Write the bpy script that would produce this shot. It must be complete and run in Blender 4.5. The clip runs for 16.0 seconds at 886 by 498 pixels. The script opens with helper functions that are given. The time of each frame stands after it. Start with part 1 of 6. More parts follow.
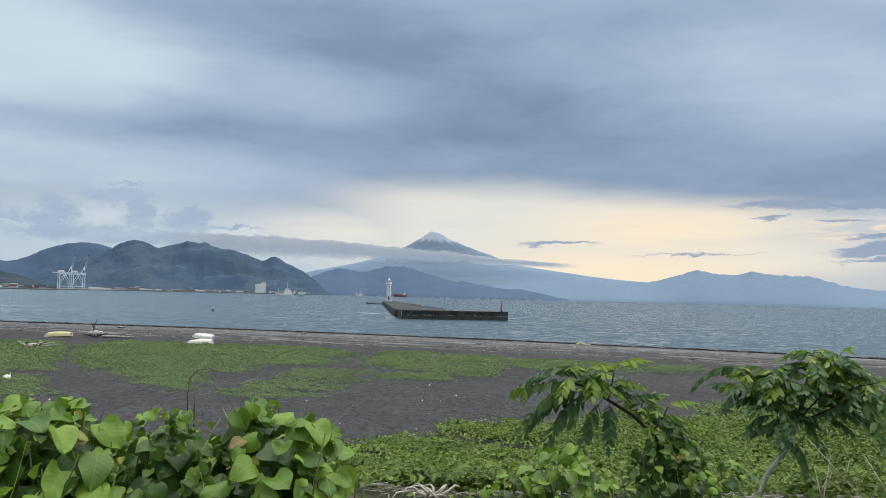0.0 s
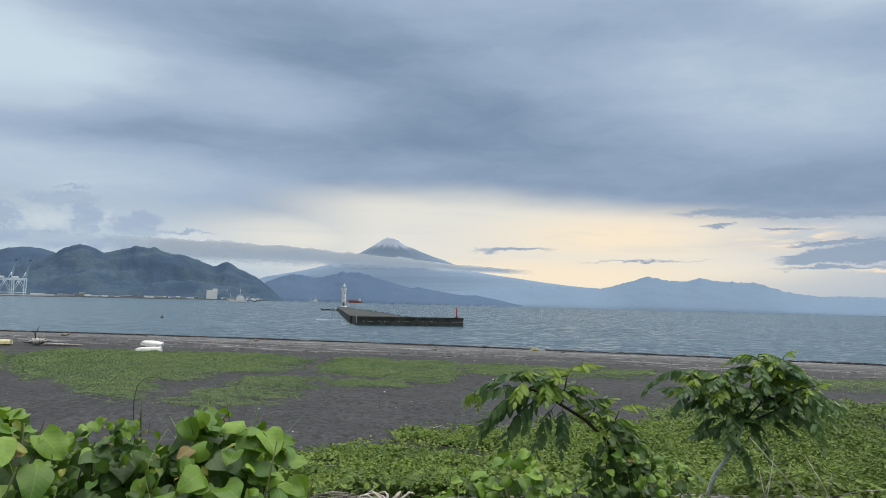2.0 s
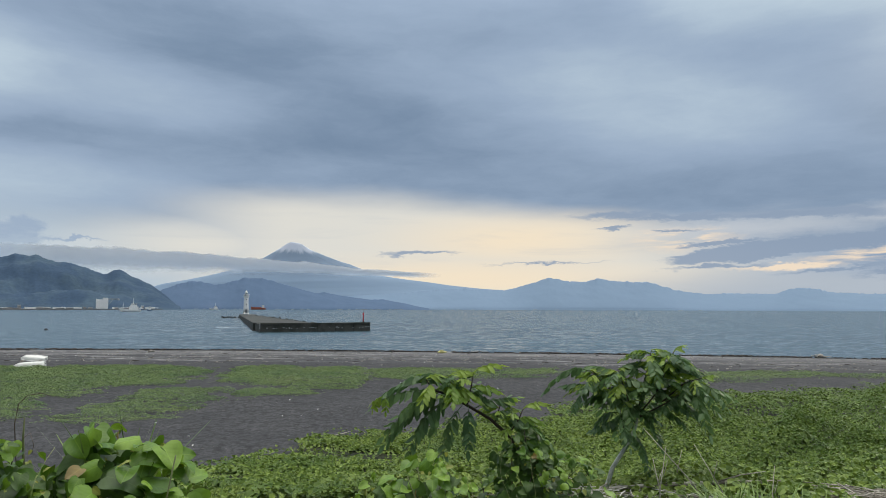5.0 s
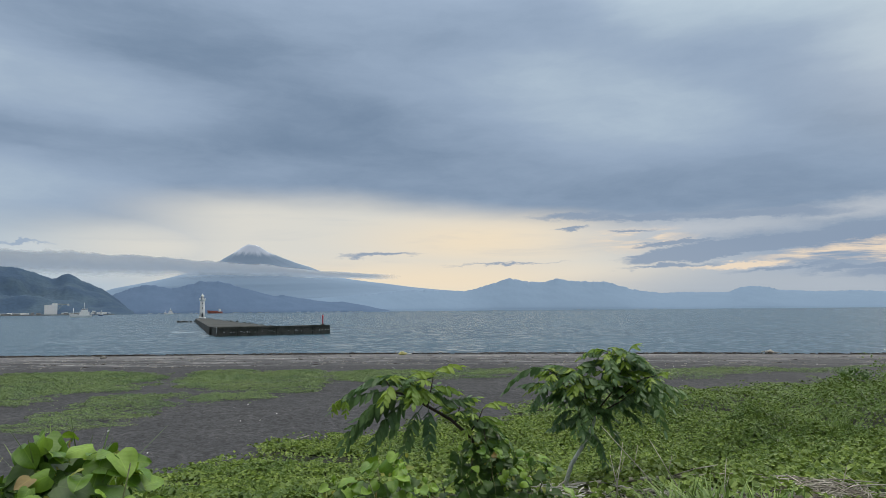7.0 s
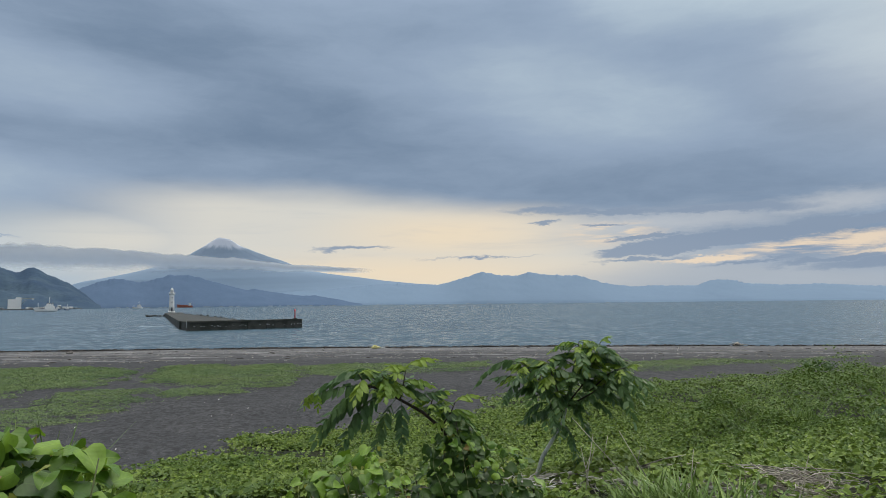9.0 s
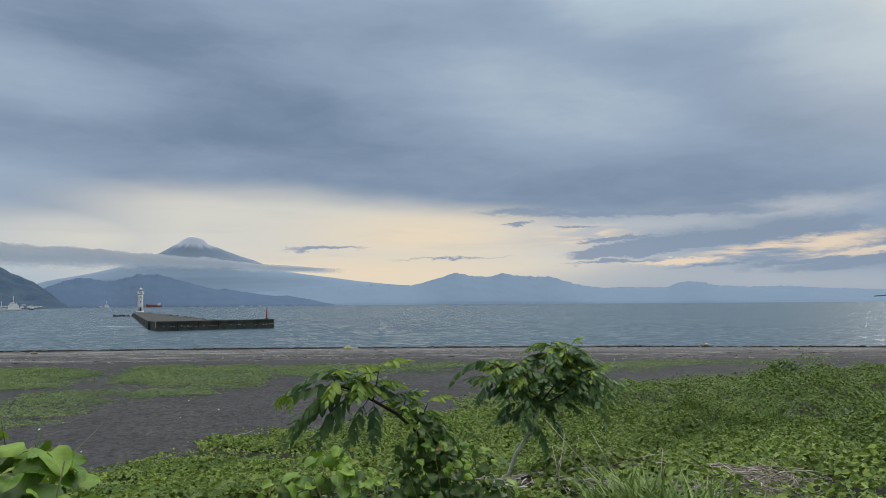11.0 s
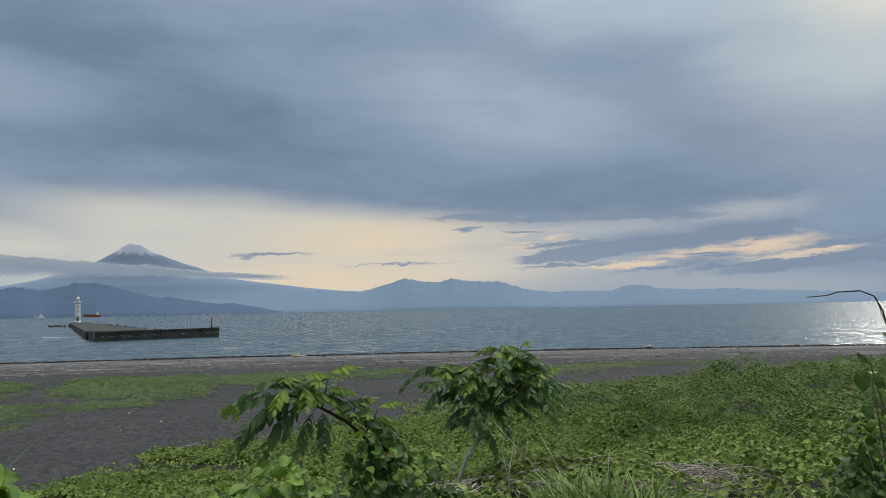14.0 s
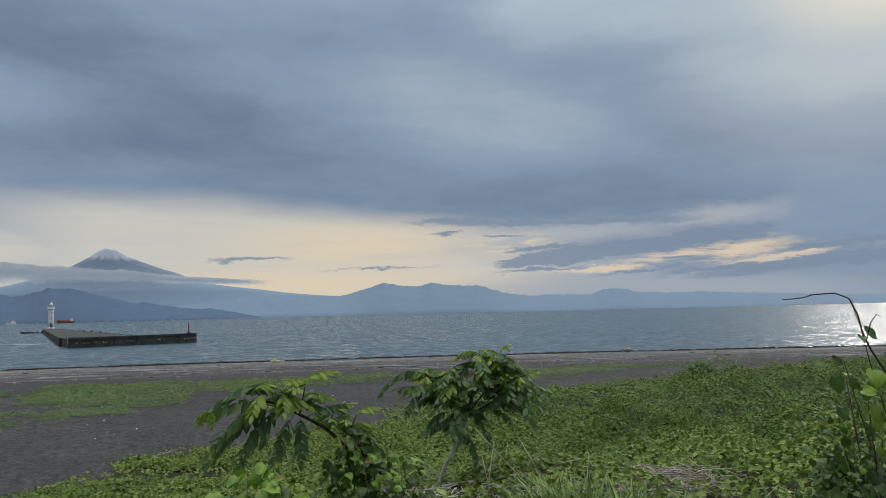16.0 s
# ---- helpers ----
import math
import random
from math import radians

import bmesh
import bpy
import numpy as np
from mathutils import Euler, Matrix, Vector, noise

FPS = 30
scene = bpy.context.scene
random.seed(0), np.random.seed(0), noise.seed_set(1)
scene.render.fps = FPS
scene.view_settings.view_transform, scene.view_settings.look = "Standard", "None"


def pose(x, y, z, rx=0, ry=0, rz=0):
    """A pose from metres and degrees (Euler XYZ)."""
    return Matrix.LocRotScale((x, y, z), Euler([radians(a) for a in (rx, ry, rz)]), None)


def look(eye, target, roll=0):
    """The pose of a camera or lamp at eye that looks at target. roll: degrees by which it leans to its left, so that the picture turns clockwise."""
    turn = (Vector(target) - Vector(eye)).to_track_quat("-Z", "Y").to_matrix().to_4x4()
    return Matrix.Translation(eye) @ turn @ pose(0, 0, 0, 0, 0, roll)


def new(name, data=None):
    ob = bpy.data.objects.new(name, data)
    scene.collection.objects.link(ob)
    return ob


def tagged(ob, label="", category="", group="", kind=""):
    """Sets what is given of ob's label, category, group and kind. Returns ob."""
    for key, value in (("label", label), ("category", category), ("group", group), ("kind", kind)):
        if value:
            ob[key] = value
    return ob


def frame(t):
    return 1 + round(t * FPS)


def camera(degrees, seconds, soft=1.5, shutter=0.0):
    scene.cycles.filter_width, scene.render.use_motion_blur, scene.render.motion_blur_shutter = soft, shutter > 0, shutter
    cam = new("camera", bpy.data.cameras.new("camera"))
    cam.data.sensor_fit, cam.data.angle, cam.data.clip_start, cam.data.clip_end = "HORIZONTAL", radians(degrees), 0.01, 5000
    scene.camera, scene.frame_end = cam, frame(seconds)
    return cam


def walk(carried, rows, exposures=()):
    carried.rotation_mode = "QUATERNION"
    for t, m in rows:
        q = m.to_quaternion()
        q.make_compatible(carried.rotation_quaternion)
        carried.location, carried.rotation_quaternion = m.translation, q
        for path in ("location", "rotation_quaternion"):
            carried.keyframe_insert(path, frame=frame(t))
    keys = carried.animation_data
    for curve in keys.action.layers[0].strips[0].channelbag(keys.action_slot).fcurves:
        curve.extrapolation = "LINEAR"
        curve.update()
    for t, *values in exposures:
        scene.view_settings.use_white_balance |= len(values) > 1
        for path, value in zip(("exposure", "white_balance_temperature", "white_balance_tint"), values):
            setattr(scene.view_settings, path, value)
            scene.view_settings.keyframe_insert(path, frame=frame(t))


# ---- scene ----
cam = camera(66.0, 16.0, soft=0.7)
EYE = 7.0
# seconds, turn, tilt, roll, and the sway of the standing viewer
TURNS = [
    (0.0, -0.020, 3.958, -1.483, 0.002, -0.001),
    (0.5, -0.314, 4.024, -1.485, 0.003, -0.001),
    (1.0, -1.023, 4.138, -1.500, 0.003, -0.002),
    (1.5, -2.203, 4.334, -1.493, 0.004, -0.002),
    (2.0, -3.736, 4.561, -1.443, 0.005, -0.002),
    (2.5, -5.426, 4.739, -1.220, 0.005, -0.003),
    (3.0, -7.016, 4.852, -1.087, 0.006, -0.004),
    (3.5, -8.356, 4.841, -0.760, 0.006, -0.005),
    (4.0, -9.471, 4.844, -0.574, 0.006, -0.006),
    (6.5, -14.164, 5.141, 0.404, 0.007, -0.027),
    (7.0, -14.845, 5.081, 0.495, 0.007, -0.029),
    (7.5, -15.390, 4.926, 0.562, 0.007, -0.032),
    (8.0, -15.956, 4.726, 0.619, 0.007, -0.034),
    (8.5, -16.506, 4.575, 0.652, 0.007, -0.036),
    (9.0, -17.097, 4.526, 0.603, 0.007, -0.038),
    (11.5, -19.990, 4.612, 0.443, 0.005, -0.041),
    (12.0, -20.740, 4.682, 0.526, 0.005, -0.040),
    (12.5, -21.509, 4.795, 0.646, 0.005, -0.040),
    (13.0, -22.248, 4.877, 0.867, 0.005, -0.041),
    (13.5, -22.931, 4.913, 0.953, 0.005, -0.042),
    (14.0, -23.551, 4.973, 1.104, 0.005, -0.042),
    (14.5, -24.093, 5.002, 1.228, 0.007, -0.040),
    (15.0, -24.588, 5.079, 1.325, 0.010, -0.036),
    (15.5, -24.961, 5.173, 1.414, 0.013, -0.032),
    (16.0, -25.243, 5.284, 1.383, 0.016, -0.028),
]
walk(cam, [(t, pose(x, y, EYE, 90 + pitch, roll, yaw)) for t, yaw, pitch, roll, x, y in TURNS],
     exposures=[(0, 0.32), (4, 0.24), (8, 0.11), (12, 0.0), (16, -0.15)])

# ---- world and light ----
SUN_AZ, SUN_EL = 61.5, 26.5      # degrees to the right of the first view, and above the horizon
world = bpy.data.worlds.new("overcast_sky")
scene.world = world
world.use_nodes = True
wt = world.node_tree
wt.nodes.clear()


def lin(r, g, b):
    """Linear colour from 0..255 display values."""
    return tuple(((c / 255 + 0.055) / 1.055) ** 2.4 if c > 10 else c / 255 / 12.92 for c in (r, g, b)) + (1.0,)


class Graph:
    """Short hand for wiring shader nodes."""

    def __init__(self, tree):
        self.tree = tree

    def node(self, kind, **sets):
        n = self.tree.nodes.new(kind)
        for key, value in sets.items():
            setattr(n, key, value)
        return n

    def plug(self, socket, value):
        if isinstance(value, bpy.types.NodeSocket):
            self.tree.links.new(value, socket)
        elif value is not None:
            socket.default_value = value

    def math(self, op, a, b=None, c=None, clamp=False):
        n = self.node("ShaderNodeMath", operation=op, use_clamp=clamp)
        for s, v in zip(n.inputs, (a, b, c)):
            self.plug(s, v)
        return n.outputs[0]

    def vec(self, op, a, b=None):
        n = self.node("ShaderNodeVectorMath", operation=op)
        self.plug(n.inputs[0], a)
        self.plug(n.inputs[1], b)
        return n.outputs["Value"] if op in ("LENGTH", "DOT_PRODUCT") else n.outputs[0]

    def combine(self, x, y, z=0.0):
        n = self.node("ShaderNodeCombineXYZ")
        for s, v in zip(n.inputs, (x, y, z)):
            self.plug(s, v)
        return n.outputs[0]

    def mapping(self, v, loc=(0, 0, 0), rot=(0, 0, 0), scale=(1, 1, 1), kind="POINT"):
        n = self.node("ShaderNodeMapping", vector_type=kind)
        self.plug(n.inputs[0], v)
        n.inputs["Location"].default_value = loc
        n.inputs["Rotation"].default_value = rot
        n.inputs["Scale"].default_value = scale
        return n.outputs[0]

    def noise(self, v, scale, detail=4.0, rough=0.55, distort=0.0, colour=False):
        n = self.node("ShaderNodeTexNoise")
        self.plug(n.inputs["Vector"], v)
        n.inputs["Scale"].default_value = scale
        n.inputs["Detail"].default_value = detail
        n.inputs["Roughness"].default_value = rough
        n.inputs["Distortion"].default_value = distort
        return n.outputs["Color" if colour else "Fac"]

    def ramp(self, v, lo, hi, a=0.0, b=1.0, smooth=True):
        n = self.node("ShaderNodeMapRange", interpolation_type="SMOOTHSTEP" if smooth else "LINEAR", clamp=True)
        for s, x in zip(n.inputs, (v, lo, hi, a, b)):
            self.plug(s, x)
        return n.outputs[0]

    def mix(self, fac, a, b, kind="MIX"):
        n = self.node("ShaderNodeMix", data_type="RGBA", blend_type=kind)
        self.plug(n.inputs[0], fac)
        self.plug(n.inputs[6], a)
        self.plug(n.inputs[7], b)
        return n.outputs[2]


g = Graph(wt)
way = g.node("ShaderNodeTexCoord").outputs["Generated"]
split = g.node("ShaderNodeSeparateXYZ")
g.plug(split.inputs[0], way)
sx, sy, sz = split.outputs
DEG = 180 / math.pi
az = g.math("MULTIPLY", g.math("ARCTAN2", g.math("MULTIPLY", sx, -1.0), sy), DEG)   # positive to the left
el = g.math("MULTIPLY", g.math("ARCSINE", sz), DEG)
flat = g.combine(az, el)
# ragged edges: two sizes of wander, in degrees
wander = g.vec("SUBTRACT", g.noise(g.mapping(flat, scale=(0.05, 0.22, 1)), 1.0, 5, 0.6, colour=True), (0.5, 0.5, 0.5))
rag = g.vec("MULTIPLY", wander, (9.0, 2.6, 0))
ragged = g.vec("ADD", flat, rag)
fine = g.vec("SUBTRACT", g.noise(g.mapping(flat, scale=(0.35, 1.1, 1)), 1.0, 5, 0.65, colour=True), (0.5, 0.5, 0.5))
torn = g.vec("ADD", flat, g.vec("MULTIPLY", fine, (5.0, 1.5, 0)))


def blob(a, e, wide, high, tilt=0.0, soft=0.7, src=None):
    """A soft patch of sky round azimuth a and elevation e; tilt in degrees lifts its left end."""
    v = g.mapping(src or ragged, (a, e, 0), (0, 0, radians(tilt)), (wide, high, 1), "TEXTURE")
    return g.ramp(g.vec("LENGTH", v), 1.0, 1.0 - soft, 0.0, 1.0)


def union(*masks):
    out = masks[0]
    for m in masks[1:]:
        out = g.math("MAXIMUM", out, m)
    return out


# the cloud deck, seen in perspective as a flat layer overhead
over = g.math("ADD", g.math("MAXIMUM", sz, 0.0), 0.13)
deck = g.combine(g.math("DIVIDE", sx, over), g.math("DIVIDE", sy, over))
deck_turned = g.mapping(deck, rot=(0, 0, radians(-24)), scale=(0.34, 1.0, 1))
broad = g.noise(deck_turned, 0.55, 3, 0.5, 0.3)
small = g.noise(deck_turned, 1.7, 4, 0.5, 0.3)
shade = g.math("ADD", g.math("MULTIPLY", broad, 0.87), g.math("MULTIPLY", small, 0.13))
shade = g.ramp(shade, 0.30, 0.70, 0.0, 1.0, False)
DARK, MID, PALE = lin(108, 128, 152), lin(144, 162, 184), lin(182, 198, 209)
# lighter and darker billows of the deck: azimuth, elevation, reach, height, tilt, weight
tone = g.math("ADD", g.math("MULTIPLY", g.math("SUBTRACT", shade, 0.5), 0.30), 0.37)
for a, e, wide, high, tilt, weight in (
        (36, 17, 22, 6.5, 0, 0.50), (16, 16.3, 22, 3.0, 3, 0.18), (16, 12.9, 26, 2.0, -3, -0.09), (30, 9.3, 26, 3.6, 0, 0.36), (8, 21.5, 18, 3.6, 0, -0.17),
        (-6, 12.0, 30, 5.0, 3, -0.05), (-2, 17, 18, 5.5, 12, -0.19), (-30, 17.0, 17, 7, 8, 0.29), (-41, 17.0, 26, 3.0, 21, -0.09),
        (-41, 25, 20, 6, 0, 0.42), (-62, 19, 26, 8, 0, 0.50), (-42, 9.8, 24, 3.4, 0, -0.05)):
    tone = g.math("ADD", tone, g.math("MULTIPLY", blob(a, e, wide, high, tilt), weight))
billow = g.noise(g.vec("ADD", g.mapping(flat, rot=(0, 0, radians(-8)), scale=(0.085, 0.26, 1)), g.vec("MULTIPLY", wander, (0.8, 0.8, 0))), 1.0, 7, 0.62)
tone = g.math("ADD", tone, g.math("MULTIPLY", g.math("SUBTRACT", billow, 0.5), 0.42), clamp=True)
sky = g.mix(g.ramp(tone, 0.0, 0.5), DARK, MID)
sky = g.mix(g.ramp(tone, 0.4, 1.0), sky, PALE)
# low haze on the left and the cream opening under the deck
sky = g.mix(g.math("MULTIPLY", blob(24, 3, 30, 6.5), 0.8), sky, lin(177, 191, 201))
mild = g.vec("ADD", flat, g.vec("MULTIPLY", wander, (3.0, 1.6, 0)))
mild_parts = g.node("ShaderNodeSeparateXYZ")
g.plug(mild_parts.inputs[0], mild)
mild_az, mild_el = mild_parts.outputs[0], mild_parts.outputs[1]
brim = g.math("ADD", mild_el, g.math("MULTIPLY", g.math("MAXIMUM", g.math("SUBTRACT", -8.0, mild_az), 0.0), 0.10))   # the deck's lower edge sinks to the right
under = g.math("MULTIPLY", g.ramp(brim, 10.4, 7.7), g.math("MULTIPLY", g.ramp(mild_az, 15.0, 1.0), g.ramp(mild_az, -40.0, -22.0)))
opening = union(under, blob(-20, 3.5, 26, 3.6, 0, 0.8, mild), blob(8, 5.0, 14, 3.8, 0, 1.0, mild))
sky = g.mix(g.math("MULTIPLY", opening, 0.95), sky, lin(210, 208, 200))
sky = g.mix(g.math("MULTIPLY", union(blob(-18, 5.6, 16, 3.4, 0, 1.0, mild), blob(-14, 2.4, 26, 2.8, 0, 1.0, mild)), 0.85), sky, lin(231, 214, 187))
sky = g.mix(g.math("MULTIPLY", blob(-42, 1.6, 26, 2.4, 0, 0.9), 0.7), sky, lin(176, 182, 188))
broken = g.ramp(g.noise(g.mapping(flat, rot=(0, 0, radians(4)), scale=(0.16, 1.5, 1)), 1.0, 5, 0.6, 0.3), 0.38, 0.55)
gap = union(blob(-36, 6.3, 14, 1.5, 0, 1.0, torn), blob(-47, 7.0, 9, 1.3, -4, 1.0, torn))
sky = g.mix(g.math("MULTIPLY", gap, 0.6), sky, lin(196, 199, 202))
peach = union(blob(-46.5, 4.15, 8.5, 0.85, -5, 0.6, torn), blob(-38.5, 3.25, 5, 0.3, -2, 0.6, torn), blob(-52, 3.7, 7, 0.45, -4, 0.7, torn), blob(-31, 5.6, 5, 1.2, 0, 0.8, torn))
sky = g.mix(g.math("MULTIPLY", g.math("MULTIPLY", peach, broken), 0.9), sky, lin(230, 211, 187))
# grey veils over the opening and torn streaks of darker cloud
veil = g.ramp(g.noise(g.mapping(flat, scale=(0.045, 0.5, 1)), 1.0, 5, 0.6, 0.3), 0.5, 0.72)
sky = g.mix(g.math("MULTIPLY", g.math("MULTIPLY", veil, g.math("MULTIPLY", g.ramp(el, 1.0, 5.0), g.ramp(el, 9.5, 6.5))), 0.35), sky, lin(172, 180, 188))
STREAK = lin(133, 149, 170)
streaks = union(blob(-9.4, 4.55, 4.0, 0.26, -2, 0.6, torn), blob(-26, 7.6, 4.5, 0.42, -1, 0.7, torn), blob(-25.6, 6.55, 1.8, 0.2, 0, 0.6, torn),
                blob(-31, 7.3, 8, 0.35, 1, 0.7, torn), blob(-30.5, 6.3, 2.4, 0.16, 0, 0.8, torn), blob(-40, 7.15, 8, 0.5, 2, 0.6, torn),
                blob(-36, 4.4, 7, 0.75, -5, 0.22, torn), blob(-44, 5.15, 9, 0.6, -6, 0.22, torn), blob(-34, 5.15, 4, 0.25, -3, 0.4, torn),
                blob(-33, 3.3, 5, 0.22, -2, 0.7, torn), blob(-41.5, 2.9, 5, 0.2, -3, 0.7, torn), blob(-56, 4.3, 5, 0.28, -4, 0.5, torn),
                blob(-55, 3.2, 11, 0.55, -5, 0.35, torn), blob(-20, 3.8, 6, 0.14, -1, 0.9, torn), blob(-47, 3.0, 5, 0.3, -5, 0.5, torn))
sky = g.mix(g.math("MULTIPLY", streaks, 0.9), sky, STREAK)
# heaped cloud over the left hills
curl = g.vec("SUBTRACT", g.noise(g.mapping(flat, scale=(0.55, 0.8, 1)), 1.0, 6, 0.68, colour=True), (0.5, 0.5, 0.5))
puffs = g.vec("ADD", flat, g.vec("MULTIPLY", curl, (4.6, 2.6, 0)))
lit = union(blob(27.2, 5.4, 2.2, 1.1, 0, 0.8, puffs), blob(22.3, 5.7, 1.2, 0.9, 0, 0.8, puffs), blob(17.5, 4.5, 4, 0.4, 0, 0.7, puffs))
sky = g.mix(g.math("MULTIPLY", lit, 0.38), sky, lin(200, 206, 209))
heap = union(blob(30.0, 5.4, 1.6, 1.8, 0, 0.45, puffs), blob(25.6, 6.9, 3.2, 0.65, 0, 0.5, puffs), blob(24.0, 5.6, 1.4, 1.6, 0, 0.45, puffs), blob(20.6, 5.4, 2.5, 1.2, 0, 0.45, puffs),
             blob(17.2, 5.0, 2.6, 0.28, 0, 0.5, puffs), blob(33, 5.1, 2.6, 0.5, 0, 0.6, puffs), blob(26, 3.9, 11, 0.8, 0, 0.6, puffs), blob(25.0, 7.8, 1.6, 0.2, 0, 0.9, puffs))
sky = g.mix(g.math("MULTIPLY", heap, g.ramp(g.noise(g.mapping(flat, scale=(0.28, 0.8, 1)), 1.0, 4, 0.6), 0.35, 0.6, 0.5, 0.9)), sky, lin(147, 164, 185))
# brighter cloud in front of the sun, and the whiter, brighter top of an overcast sky
sky = g.mix(g.math("MULTIPLY", blob(-SUN_AZ - 1, SUN_EL - 2, 15, 8, 0, 0.75, mild), 0.97), sky, lin(252, 244, 222))
sky = g.mix(g.math("MULTIPLY", blob(-SUN_AZ, 17, 24, 10, 0, 1.0, mild), 0.4), sky, lin(214, 215, 212))
high = g.ramp(el, 21.0, 60.0)
sky = g.mix(high, sky, (0.50, 0.49, 0.46, 1.0))
inland = g.ramp(g.math("MULTIPLY", g.vec("DOT_PRODUCT", way, (0.5, 0.866, 0.0)), -1.0), 0.1, 0.65, 1.0, 0.5)   # dims the unseen sky inland to half, which deepens shade on the foliage
gain = g.math("MULTIPLY", g.ramp(el, 21.0, 65.0, 1.0, 4.9), inland)
back = g.node("ShaderNodeBackground")
g.plug(back.inputs[0], sky)
g.plug(back.inputs[1], gain)
out = g.node("ShaderNodeOutputWorld")
wt.links.new(back.outputs[0], out.inputs[0])

sun = new("sun", bpy.data.lights.new("sun", "SUN"))
sun.data.energy, sun.data.angle, sun.data.color = 0.44, radians(7), (1.0, 0.93, 0.82)
a, e = radians(SUN_AZ), radians(SUN_EL)
sun.matrix_world = look((0, 0, 60), (-math.sin(a) * math.cos(e) * 50, -math.cos(a) * math.cos(e) * 50, 60 - math.sin(e) * 50))


# ---- materials ----
def material(name, base, rough=0.7, vary=0.25, scale=3.0, bump=0.2, bump_scale=None, metal=0.0, second=None, coords="Object", spec=0.4):
    """A painted or natural surface: base colour with two sizes of variation and fine relief."""
    m = bpy.data.materials.new(name)
    m.use_nodes = True
    k = Graph(m.node_tree)
    shader = m.node_tree.nodes["Principled BSDF"]
    place = k.node("ShaderNodeTexCoord").outputs[coords]
    coarse = k.noise(place, scale, 3, 0.55)
    grain = k.noise(place, scale * 9, 4, 0.6)
    base = tuple(base[:3]) + (1,)
    other = tuple(second[:3]) + (1,) if second else tuple(c * (1 - vary) for c in base[:3]) + (1,)
    col = k.mix(k.ramp(coarse, 0.38, 0.64), base, other)
    col = k.mix(k.ramp(grain, 0.35, 0.75, 0.0, vary), col, tuple(c * 0.55 for c in base[:3]) + (1,))
    k.plug(shader.inputs["Base Color"], col)
    k.plug(shader.inputs["Roughness"], k.ramp(grain, 0.2, 0.8, max(rough - 0.1, 0.03), min(rough + 0.1, 1)))
    shader.inputs["Metallic"].default_value = metal
    shader.inputs["Specular IOR Level"].default_value = spec
    if bump:
        b = k.node("ShaderNodeBump")
        b.inputs["Strength"].default_value = bump
        b.inputs["Distance"].default_value = 0.02
        k.plug(b.inputs["Height"], k.noise(place, bump_scale or scale * 6, 5, 0.6))
        k.plug(shader.inputs["Normal"], b.outputs[0])
    return m


